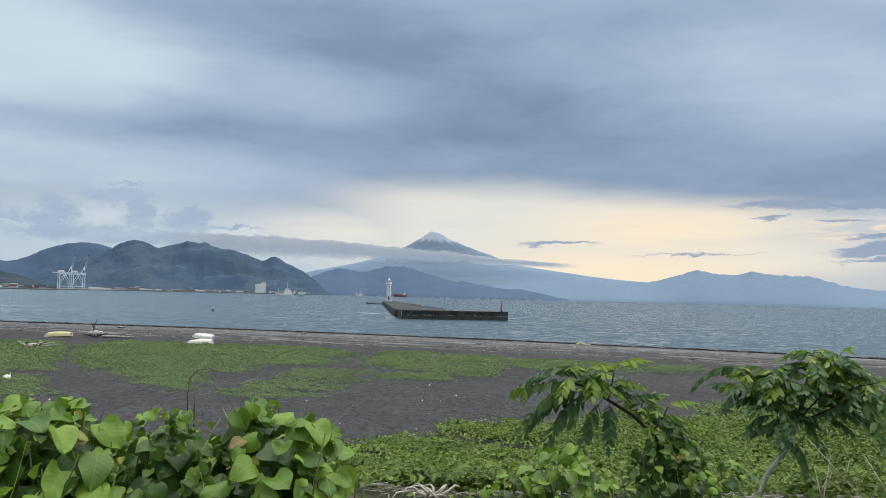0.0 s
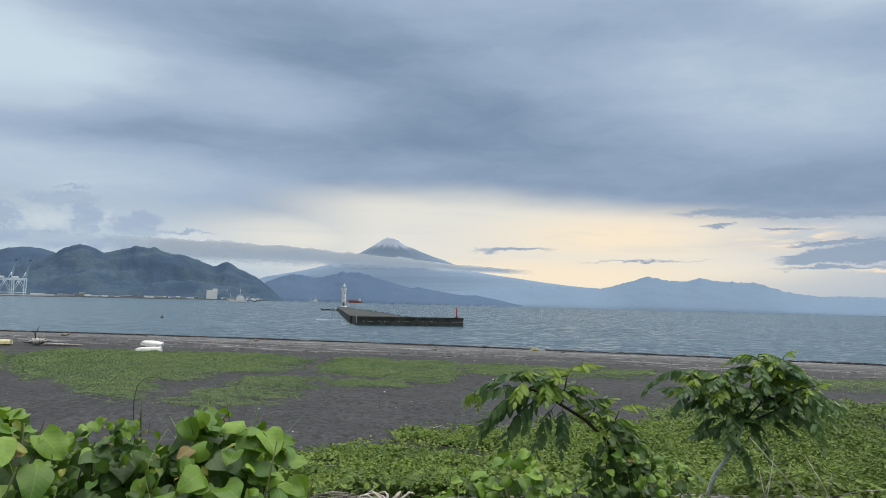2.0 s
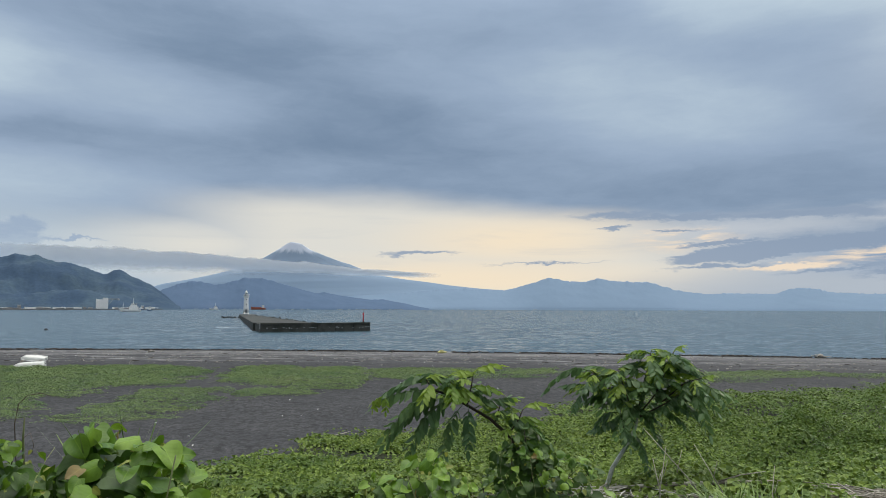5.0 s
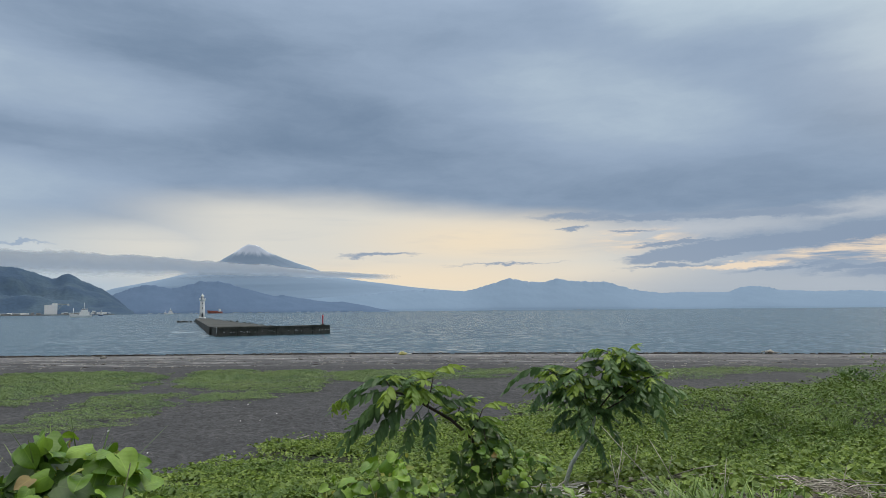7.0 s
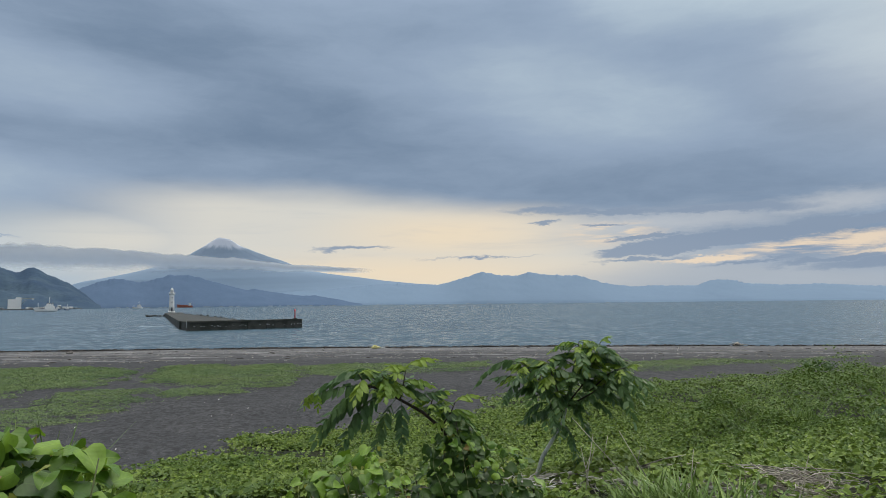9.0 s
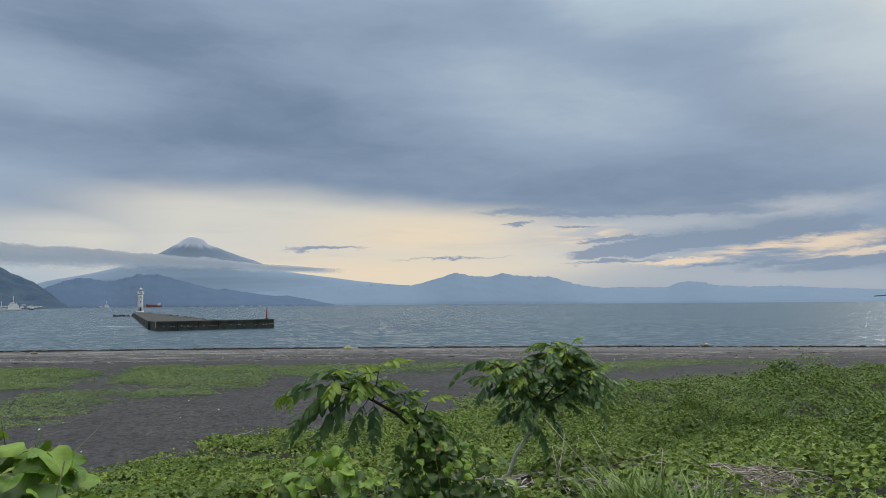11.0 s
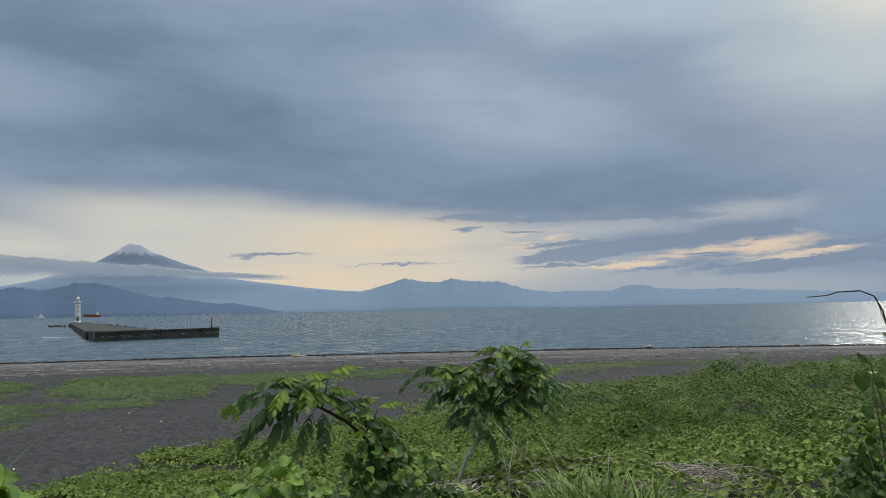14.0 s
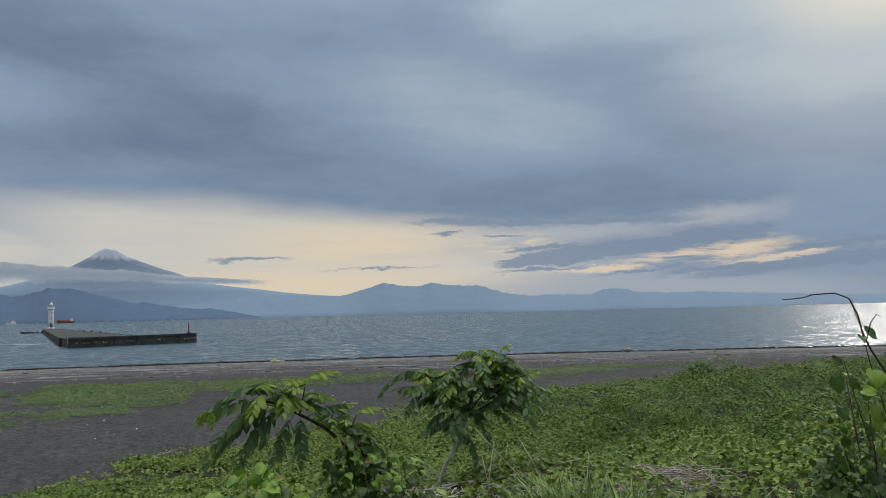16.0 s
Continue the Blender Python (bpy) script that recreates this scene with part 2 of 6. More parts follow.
def leaf_material(name, dark, light, joined=False, veins=True, gloss=0.45, thin=0.35, old=0.0):
    """A leaf: its own shade of green, ribs, and light that shines through."""
    m = bpy.data.materials.new(name)
    m.use_nodes = True
    k = Graph(m.node_tree)
    nodes = m.node_tree.nodes
    shader = nodes["Principled BSDF"]
    rand = k.node("ShaderNodeNewGeometry").outputs["Random Per Island"] if joined else k.node("ShaderNodeObjectInfo").outputs["Random"]
    col = k.mix(k.math("POWER", rand, 1.35) if joined else rand, tuple(dark) + (1,), tuple(light) + (1,))
    place = k.node("ShaderNodeTexCoord").outputs["Object"]
    blotch = k.noise(place, 2.0 if joined else 22.0, 3, 0.6)
    col = k.mix(k.ramp(blotch, 0.4, 0.75, 0.0, 0.45), col, tuple(c * 0.6 for c in dark) + (1,))
    if joined:
        stand = k.noise(place, 0.33, 4, 0.6)
        col = k.mix(k.ramp(stand, 0.46, 0.68, 0.0, 0.6), col, (dark[0] * 0.6, dark[1] * 0.75, dark[2] * 0.9, 1))
        col = k.mix(k.ramp(k.noise(place, 0.21, 2, 0.5), 0.55, 0.75, 0.0, 0.35), col, (light[0] * 1.05, light[1] * 0.92, light[2], 1))
    if old:         # older, deeper green growth towards the middle of the stand
        s = k.node("ShaderNodeSeparateXYZ")
        k.plug(s.inputs[0], k.vec("ADD", place, k.vec("MULTIPLY", k.noise(place, 0.15, 3, 0.6, colour=True), (14.0, 0.0, 0.0))))
        col = k.mix(k.ramp(s.outputs[0], 13.0, 32.0, 0.0, old), col, (dark[0] * 0.75, dark[1] * 0.85, dark[2] * 0.9, 1))
    if veins:
        s = k.node("ShaderNodeSeparateXYZ")
        k.plug(s.inputs[0], place)
        side = k.math("ABSOLUTE", s.outputs[0])
        rib = k.math("SINE", k.math("MULTIPLY", k.math("SUBTRACT", s.outputs[1], k.math("MULTIPLY", side, 0.8)), 330.0))
        lines = k.math("MAXIMUM", k.math("MULTIPLY", k.ramp(rib, 0.94, 1.0), 0.3), k.ramp(side, 0.0026, 0.0008))
        col = k.mix(k.math("MULTIPLY", lines, 0.22), col, tuple(min(c * 1.7, 1) for c in light) + (1,))
        b = k.node("ShaderNodeBump")
        b.inputs["Strength"].default_value = 0.06
        b.inputs["Distance"].default_value = 0.003
        k.plug(b.inputs["Height"], k.math("ADD", rib, k.noise(place, 40, 2)))
        k.plug(shader.inputs["Normal"], b.outputs[0])
    k.plug(shader.inputs["Base Color"], col)
    shader.inputs["Roughness"].default_value = gloss if joined else 0.40
    shader.inputs["Specular IOR Level"].default_value = 0.25 if joined else 0.45
    tr = k.node("ShaderNodeBsdfTranslucent")
    k.plug(tr.inputs[0], k.mix(0.5, col, tuple(light) + (1,)))
    mixer = k.node("ShaderNodeMixShader")
    mixer.inputs[0].default_value = thin if not joined else 0.18
    m.node_tree.links.new(shader.outputs[0], mixer.inputs[1])
    m.node_tree.links.new(tr.outputs[0], mixer.inputs[2])
    m.node_tree.links.new(mixer.outputs[0], nodes["Material Output"].inputs[0])
    return m


def ground_material():
    """Black beach sand with footprints and pebbles, turning to litter-strewn earth on the bank, to earth with painted
    shade under the creeper and to tide-washed gravel by the water.
    """
    m = bpy.data.materials.new("black_sand")
    m.use_nodes = True
    k = Graph(m.node_tree)
    shader = m.node_tree.nodes["Principled BSDF"]
    place = k.node("ShaderNodeTexCoord").outputs["Object"]
    sea = k.node("ShaderNodeAttribute", attribute_name="seaward").outputs["Fac"]
    s = k.node("ShaderNodeSeparateXYZ")
    k.plug(s.inputs[0], place)
    along = k.combine(k.math("MULTIPLY", s.outputs[0], 0.2), k.math("MULTIPLY", sea, 1.0))
    sand = k.mix(k.ramp(k.noise(place, 0.35, 4), 0.35, 0.7), (0.048, 0.049, 0.053, 1), (0.068, 0.069, 0.072, 1))
    # dark mottles: uneven sand tone, with the shade of footprint pits as colour
    sand = k.mix(k.ramp(k.noise(k.mapping(place, scale=(1.5, 0.75, 1)), 2.2, 5, 0.75), 0.46, 0.58, 0, 0.75), sand, (0.020, 0.020, 0.021, 1))
    sand = k.mix(k.ramp(k.noise(k.mapping(place, scale=(1.3, 0.6, 1)), 5.5, 4, 0.7), 0.44, 0.60, 0, 0.7), sand, (0.020, 0.020, 0.021, 1))
    sand = k.mix(k.ramp(k.noise(k.mapping(place, scale=(1.4, 0.7, 1)), 3.1, 5, 0.75), 0.56, 0.68, 0, 0.7), sand, (0.088, 0.088, 0.090, 1))
    sand = k.mix(k.ramp(k.noise(place, 7, 2, 0.7), 0.69, 0.74, 0, 0.6), sand, (0.30, 0.28, 0.25, 1))
    wash = k.mix(k.ramp(k.noise(along, 0.3, 4, 0.6), 0.42, 0.60), (0.042, 0.043, 0.046, 1), (0.068, 0.068, 0.071, 1))
    band = k.combine(k.math("MULTIPLY", s.outputs[0], 0.30), sea)
    wash = k.mix(k.math("MULTIPLY", k.ramp(k.noise(band, 0.27, 6, 0.7, 0.5), 0.53, 0.60, 0, 0.85), k.ramp(k.noise(place, 1.1, 4, 0.7), 0.36, 0.6, 0.35, 1.0)), wash, (0.29, 0.285, 0.285, 1))
    wash = k.mix(k.ramp(k.noise(band, 0.21, 5, 0.7, 0.3), 0.56, 0.64, 0, 0.6), wash, (0.030, 0.029, 0.030, 1))
    wash = k.mix(k.ramp(k.noise(along, 0.9, 5, 0.7), 0.62, 0.7, 0, 0.6), wash, (0.035, 0.03, 0.027, 1))
    wash = k.mix(k.ramp(k.noise(k.mapping(place, scale=(0.6, 0.25, 1)), 1.0, 5, 0.8), 0.5, 0.62, 0, 0.65), wash, (0.022, 0.022, 0.023, 1))
    gravel = k.ramp(k.math("ADD", sea, k.math("MULTIPLY", k.noise(along, 0.25, 3), 24.0)), 96.0, 108.0, 0, 0.5)
    wash = k.mix(k.math("MULTIPLY", gravel, k.ramp(k.noise(along, 1.6, 6, 0.8), 0.42, 0.58)), wash, (0.27, 0.265, 0.265, 1))
    edge = k.math("ADD", sea, k.math("MULTIPLY", k.noise(along, 0.4, 3), 9.0))
    col = k.mix(k.ramp(edge, 68.0, 72.0), sand, wash)
    col = k.mix(k.ramp(edge, 110.6, 111.8), col, (0.022, 0.019, 0.018, 1))
    # earth under the creeper, blackened by canopy shade put into its colour
    shaded_soil = k.mix(k.ramp(k.noise(place, 3.0, 4), 0.4, 0.65), (0.012, 0.018, 0.006, 1), (0.030, 0.034, 0.014, 1))
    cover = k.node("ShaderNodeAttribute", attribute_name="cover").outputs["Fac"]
    litter = k.mix(k.ramp(k.noise(place, 1.7, 5, 0.65), 0.42, 0.6), (0.075, 0.066, 0.045, 1), (0.17, 0.145, 0.10, 1))
    litter = k.mix(k.ramp(k.noise(k.mapping(place, scale=(1, 2.5, 1)), 14, 4, 0.7), 0.5, 0.66, 0, 0.8), litter, (0.05, 0.055, 0.025, 1))
    bank = k.math("ADD", sea, k.math("MULTIPLY", k.noise(place, 0.9, 3), 3.0))
    col = k.mix(k.ramp(bank, 9.5, 7.0), col, litter)
    col = k.mix(k.ramp(cover, 0.2, 0.8), col, shaded_soil)
    k.plug(shader.inputs["Base Color"], col)
    shader.inputs["Roughness"].default_value = 0.9
    shader.inputs["Specular IOR Level"].default_value = 0.25
    dents = k.math("ADD", k.noise(k.mapping(place, scale=(1.4, 0.8, 1)), 2.8, 3, 0.5), k.math("MULTIPLY", k.noise(place, 30, 3), 0.2))
    b = k.node("ShaderNodeBump")
    b.inputs["Strength"].default_value = 0.9
    b.inputs["Distance"].default_value = 0.09
    k.plug(b.inputs["Height"], dents)
    k.plug(shader.inputs["Normal"], b.outputs[0])
    return m


def water_material():
    """Grey-green sea with small wind waves."""
    m = bpy.data.materials.new("sea_water")
    m.use_nodes = True
    k = Graph(m.node_tree)
    shader = m.node_tree.nodes["Principled BSDF"]
    place = k.node("ShaderNodeTexCoord").outputs["Object"]
    drift = k.noise(k.mapping(place, scale=(0.006, 0.02, 1)), 1.0, 4, 0.6)
    col = k.mix(k.ramp(drift, 0.35, 0.65), (0.030, 0.066, 0.088, 1), (0.044, 0.086, 0.110, 1))
    k.plug(shader.inputs["Base Color"], col)
    shader.inputs["IOR"].default_value = 1.333
    lee = k.ramp(k.vec("LENGTH", k.mapping(place, (-30, 232, 0), (0, 0, radians(-9)), (26, 60, 1), "TEXTURE")), 1.0, 0.35)
    bay = k.ramp(k.vec("LENGTH", k.mapping(place, (-150, 215, 0), (0, 0, 0), (85, 45, 1), "TEXTURE")), 1.0, 0.3, 0.0, 0.7)
    streak = k.ramp(k.noise(k.mapping(place, scale=(0.10, 0.045, 1)), 1.0, 6, 0.7, 0.6), 0.52, 0.66)
    foam = k.math("MULTIPLY", k.math("MAXIMUM", lee, bay), streak)
    col = k.mix(k.math("MULTIPLY", foam, 0.8), col, (0.42, 0.48, 0.52, 1))
    k.plug(shader.inputs["Base Color"], col)
    shader.inputs["Roughness"].default_value = 0.19
    turned = k.mapping(place, rot=(0, 0, radians(15)), scale=(0.35, 1.0, 1.0))
    # slopes of the wind waves, in two sizes
    slope = k.vec("SUBTRACT", k.noise(turned, 0.75, 4, 0.65, 0.4, True), (0.5, 0.5, 0.5))
    chop = k.vec("SUBTRACT", k.noise(turned, 2.2, 3, 0.65, 0.0, True), (0.5, 0.5, 0.5))
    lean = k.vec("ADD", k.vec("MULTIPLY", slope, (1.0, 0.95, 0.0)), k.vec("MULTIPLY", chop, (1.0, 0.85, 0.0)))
    lean = k.vec("ADD", lean, (-0.045, -0.122, 0.0))     # tips every normal towards the beach, so the water reflects higher sky
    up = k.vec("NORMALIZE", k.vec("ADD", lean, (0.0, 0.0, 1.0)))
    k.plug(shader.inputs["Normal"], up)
    return m


def cloud_material():
    """Thin bank of cloud that frays into clear air at its edges."""
    m = bpy.data.materials.new("cloud")
    m.use_nodes = True
    k = Graph(m.node_tree)
    nodes = m.node_tree.nodes
    nodes.remove(nodes["Principled BSDF"])
    uv = k.node("ShaderNodeTexCoord").outputs["UV"]
    s = k.node("ShaderNodeSeparateXYZ")
    k.plug(s.inputs[0], uv)
    wob = k.math("SUBTRACT", k.noise(k.mapping(uv, scale=(16, 3, 1)), 1.0, 5, 0.55), 0.5)
    v = k.math("ADD", s.outputs[1], k.math("MULTIPLY", wob, 0.30))
    body = k.math("MULTIPLY", k.ramp(v, 0.10, 0.38), k.ramp(v, 0.73, 0.66))
    ends = k.math("MULTIPLY", k.ramp(s.outputs[0], 0.0, 0.18), k.ramp(s.outputs[0], 0.99, 0.90))
    thick = k.ramp(k.noise(k.mapping(uv, scale=(14, 2, 1)), 1.0, 4), 0.2, 0.6, 0.9, 1.0)
    alpha = k.math("MULTIPLY", k.math("MULTIPLY", body, ends), thick)
    soft = k.node("ShaderNodeBsdfDiffuse")
    # darker underside and paler top: the bank's shading is put into its colour
    k.plug(soft.inputs[0], k.mix(k.ramp(v, 0.35, 0.7), (0.53, 0.61, 0.70, 1), (0.72, 0.77, 0.82, 1)))
    glow = k.node("ShaderNodeBsdfTranslucent")
    glow.inputs[0].default_value = (0.8, 0.8, 0.8, 1)
    both = k.node("ShaderNodeMixShader")
    both.inputs[0].default_value = 0.35
    clear = k.node("ShaderNodeBsdfTransparent")
    mixer = k.node("ShaderNodeMixShader")
    k.plug(mixer.inputs[0], alpha)
    link = m.node_tree.links.new
    link(soft.outputs[0], both.inputs[1])
    link(glow.outputs[0], both.inputs[2])
    link(clear.outputs[0], mixer.inputs[1])
    link(both.outputs[0], mixer.inputs[2])
    link(mixer.outputs[0], nodes["Material Output"].inputs[0])
    return m


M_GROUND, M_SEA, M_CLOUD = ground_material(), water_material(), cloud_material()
# hills, ridge and range: the blue of distance haze is put into their base colour
M_HILL = material("hazed_wooded_hill", (0.050, 0.083, 0.134), 0.95, 0.35, 0.011, 0.0, second=(0.070, 0.108, 0.148), spec=0.05)
M_HILL_FAR = material("hazed_wooded_hill_far", (0.060, 0.098, 0.158), 0.95, 0.2, 0.01, 0.0, second=(0.066, 0.106, 0.164), spec=0.05)
M_HILL_NEAR = material("hazed_wooded_hill_near", (0.042, 0.062, 0.080), 0.95, 0.4, 0.02, 0.0, second=(0.055, 0.078, 0.092), spec=0.05)
M_RIDGE = material("haze_blue_ridge", (0.094, 0.142, 0.224), 0.95, 0.1, 0.01, 0.0, second=(0.088, 0.135, 0.214), spec=0.05)
M_RANGE = material("haze_blue_range", (0.183, 0.257, 0.352), 0.95, 0.05, 0.006, 0.0, second=(0.178, 0.251, 0.345), spec=0.05)
M_CONCRETE = material("weathered_concrete", (0.080, 0.080, 0.070), 0.9, 0.6, 0.35, 0.6, 2.0, second=(0.034, 0.038, 0.030))
M_TOP = material("breakwater_deck", (0.060, 0.064, 0.060), 0.9, 0.7, 0.16, 0.5, 1.2, second=(0.026, 0.030, 0.026))
M_ROCK = material("armour_rock", (0.046, 0.050, 0.050), 0.9, 0.5, 0.6, 0.6, 3.0)
M_WHITE = material("white_paint", (0.88, 0.88, 0.86), 0.45, 0.08, 0.6, 0.05)
M_GREY = material("grey_paint", (0.40, 0.42, 0.43), 0.5, 0.2, 0.5, 0.05)
M_RED = material("red_paint", (0.62, 0.035, 0.045), 0.45, 0.2, 1.0, 0.05)
M_RUST = material("rust_red_paint", (0.42, 0.12, 0.07), 0.6, 0.3, 0.3, 0.05)
M_CRANE = material("pale_blue_steel", (0.66, 0.77, 0.84), 0.45, 0.08, 0.2, 0.0)
M_DARK = material("dark_steel", (0.05, 0.055, 0.065), 0.5, 0.3, 0.5, 0.0)
M_HULL_BLUE = material("blue_hull", (0.05, 0.11, 0.22), 0.45, 0.2, 0.5, 0.0)
M_QUAY = material("quay_wall", (0.17, 0.18, 0.185), 0.9, 0.3, 0.03, 0.0)
M_SHED = material("shed_wall", (0.34, 0.35, 0.36), 0.8, 0.3, 0.02, 0.0, second=(0.24, 0.235, 0.23))
M_BOOM = material("slate_steel", (0.24, 0.33, 0.43), 0.5, 0.1, 0.3, 0.0)
M_BROWN = material("dull_sheet_roof", (0.14, 0.15, 0.16), 0.8, 0.3, 0.05, 0.0)
M_BOXES = [material("container_paint", c, 0.6, 0.25, 0.3, 0.0) for c in ((0.20, 0.11, 0.09), (0.42, 0.42, 0.42), (0.13, 0.18, 0.25), (0.22, 0.18, 0.15))]
M_WOOD = material("bleached_driftwood", (0.52, 0.48, 0.42), 0.85, 0.35, 6.0, 0.5, 40, second=(0.28, 0.25, 0.21))
M_BLEACH = material("sun_bleached_root", (0.70, 0.68, 0.63), 0.85, 0.3, 5.0, 0.4, 30, second=(0.38, 0.36, 0.33))
M_BARK = material("young_bark", (0.78, 0.80, 0.72), 0.8, 0.4, 12.0, 0.4, 60)
M_TWIG = material("brown_twig", (0.13, 0.10, 0.075), 0.8, 0.4, 20.0, 0.3, 90)
M_STEM = material("dark_stem", (0.055, 0.042, 0.032), 0.7, 0.4, 20.0, 0.3, 90)
M_VINE = material("green_stem", (0.14, 0.17, 0.06), 0.6, 0.3, 20.0, 0.2, 90)
M_RUNNER = material("pale_runner", (0.30, 0.34, 0.12), 0.6, 0.3, 20.0, 0.0)
M_STRAW = material("dry_stalks", (0.46, 0.43, 0.37), 0.85, 0.5, 5.0, 0.2, 60, second=(0.20, 0.175, 0.14))
M_FIBRE = material("white_hull_paint", (0.78, 0.78, 0.74), 0.35, 0.12, 1.2, 0.05)
M_CREAM = material("yellowed_hull_paint", (0.66, 0.60, 0.34), 0.45, 0.2, 1.0, 0.05)
M_YELLOW = material("yellow_plastic", (0.72, 0.66, 0.27), 0.4, 0.15, 2.0, 0.05)
M_BLACK = material("black_rubber", (0.02, 0.02, 0.022), 0.6, 0.3, 3.0, 0.1)
L_KUDZU = leaf_material("kudzu_leaf", (0.062, 0.150, 0.012), (0.210, 0.352, 0.030), thin=0.26)
# darker copy of the kudzu leaf: the thicket's shade is put into its colour
L_KUDZU_SHADED = leaf_material("kudzu_leaf_shaded", (0.034, 0.082, 0.012), (0.078, 0.160, 0.022))
L_TREE = leaf_material("pinnate_leaf", (0.060, 0.128, 0.050), (0.135, 0.235, 0.080), veins=False, thin=0.42)
L_YOUNG = leaf_material("young_leaf", (0.16, 0.28, 0.038), (0.30, 0.42, 0.065), veins=False, thin=0.45)
L_CREEP = leaf_material("creeper_leaf", (0.078, 0.136, 0.022), (0.240, 0.332, 0.060), True, False, gloss=0.45, old=0.55)
L_BEACH = leaf_material("beach_creeper_leaf", (0.116, 0.186, 0.066), (0.232, 0.318, 0.116), True, False)
L_GRASS = leaf_material("grass_blade", (0.10, 0.18, 0.04), (0.26, 0.36, 0.10), True, False)
L_SHOOT = leaf_material("yellow_shoot_leaf", (0.20, 0.26, 0.04), (0.34, 0.36, 0.07), thin=0.45)
L_RED = leaf_material("reddened_leaf", (0.16, 0.10, 0.035), (0.26, 0.20, 0.05))


# ---- mesh helpers ----
def part(name, bm, mat, parent=None, label=""):
    """Links a bmesh as one mesh object under a thing or a part."""
    me = bpy.data.meshes.new(name)
    bm.to_mesh(me)
    bm.free()
    me.materials.append(mat)
    ob = new(name, me)
    ob.parent = parent
    if label:
        ob["label"] = label
    return ob


def thing(name, at, label, category, group="", kind="", rz=0.0):
    ob = new(name)
    ob.empty_display_size = 0.1
    ob.matrix_basis = pose(at[0], at[1], at[2], 0, 0, rz)
    return tagged(ob, label, category, group, kind)


def box(bm, c, s, rz=0.0, bevel=0.0, taper=1.0):
    """A box with centre c and size s, turned by rz degrees, its top scaled by taper."""
    made = bmesh.ops.create_cube(bm, size=1.0)["verts"]
    for v in made:
        f = taper if v.co.z > 0 else 1.0
        v.co = Vector((v.co.x * s[0] * f, v.co.y * s[1] * f, v.co.z * s[2]))
    bmesh.ops.transform(bm, matrix=pose(*c, 0, 0, rz), verts=made)
    if bevel:
        edges = list({e for v in made for e in v.link_edges})
        bmesh.ops.bevel(bm, geom=edges, offset=bevel, segments=2, affect="EDGES")
    return bm


def smooth(bm):
    for f in bm.faces:
        f.smooth = True
    return bm


def tube(bm, points, radii, sides=8):
    """A round limb through points, with a radius at each."""
    rings = []
    pts = [Vector(p) for p in points]
    for i, p in enumerate(pts):
        d = (pts[min(i + 1, len(pts) - 1)] - pts[max(i - 1, 0)]).normalized()
        a = d.orthogonal().normalized() if not rings else (side - d * side.dot(d)).normalized()
        side = a
        b = d.cross(a)
        r = radii[i] if isinstance(radii, (list, tuple)) else radii
        rings.append([bm.verts.new(p + (a * math.cos(j * 2 * math.pi / sides) + b * math.sin(j * 2 * math.pi / sides)) * r) for j in range(sides)])
    for lo, hi in zip(rings, rings[1:]):
        for j in range(sides):
            bm.faces.new((lo[j], lo[(j + 1) % sides], hi[(j + 1) % sides], hi[j])).smooth = True
    bm.faces.new(rings[0][::-1])
    bm.faces.new(rings[-1])
    return bm


def lathe(bm, profile, sides=24, at=(0, 0, 0)):
    """A turned body from (radius, height) pairs."""
    rings = [[bm.verts.new((at[0] + r * math.cos(j * 2 * math.pi / sides), at[1] + r * math.sin(j * 2 * math.pi / sides), at[2] + h)) for j in range(sides)] for r, h in profile]
    for lo, hi in zip(rings, rings[1:]):
        for j in range(sides):
            bm.faces.new((lo[j], lo[(j + 1) % sides], hi[(j + 1) % sides], hi[j])).smooth = True
    bm.faces.new(rings[0][::-1])
    bm.faces.new(rings[-1])
    return bm


def bulk(name, verts, faces, mat, smooth_faces=False):
    """A large joined mesh from arrays."""
    me = bpy.data.meshes.new(name)
    me.from_pydata(verts, [], faces)
    me.materials.append(mat)
    if smooth_faces:
        me.polygons.foreach_set("use_smooth", [True] * len(me.polygons))
    return new(name, me)


# ---- ground, sea, distance ----
def shore_y(x):
    """The water's edge: a shallow curve."""
    a = np.clip(x, -100.0, 120.0)
    return 116 - 0.29 * a - 0.0013 * a * a + (x - a) * (-0.29 - 0.0026 * a)


def seaward(x, y):
    """Metres towards the sea from the line of the bank under the camera."""
    return 111 - (shore_y(x) - y) * 0.955


PROFILE_U = [-60, 5.4, 6.2, 8, 11, 14, 17, 20, 24, 34, 60, 72, 85, 100, 111, 125, 180, 4000]
PROFILE_Z = [5.55, 5.52, 5.46, 4.9, 4.1, 3.4, 2.85, 2.5, 2.4, 2.2, 2.0, 1.45, 0.9, 0.42, 0, -0.9, -3, -4]


def ground_z(x, y):
    x, y = np.asarray(x, float), np.asarray(y, float)
    u = seaward(x, y)
    near = np.clip((18 - u) / 10, 0, 1)
    u2 = u + near * 0.85 * np.clip(1 - x / 2.4, 0, 1)
    z = np.interp(u2, PROFILE_U, PROFILE_Z)
    rough = 0.10 * np.sin(x * 0.31 + 1.3 * np.sin(y * 0.17)) * np.sin(y * 0.27 + np.sin(x * 0.11)) + 0.03 * np.sin(x * 1.3 + y * 0.7) * np.sin(y * 1.1)
    land = np.clip((u - 16) / 14, 0, 1) * np.clip((100 - u) / 30, 0, 1)
    return z + rough * land


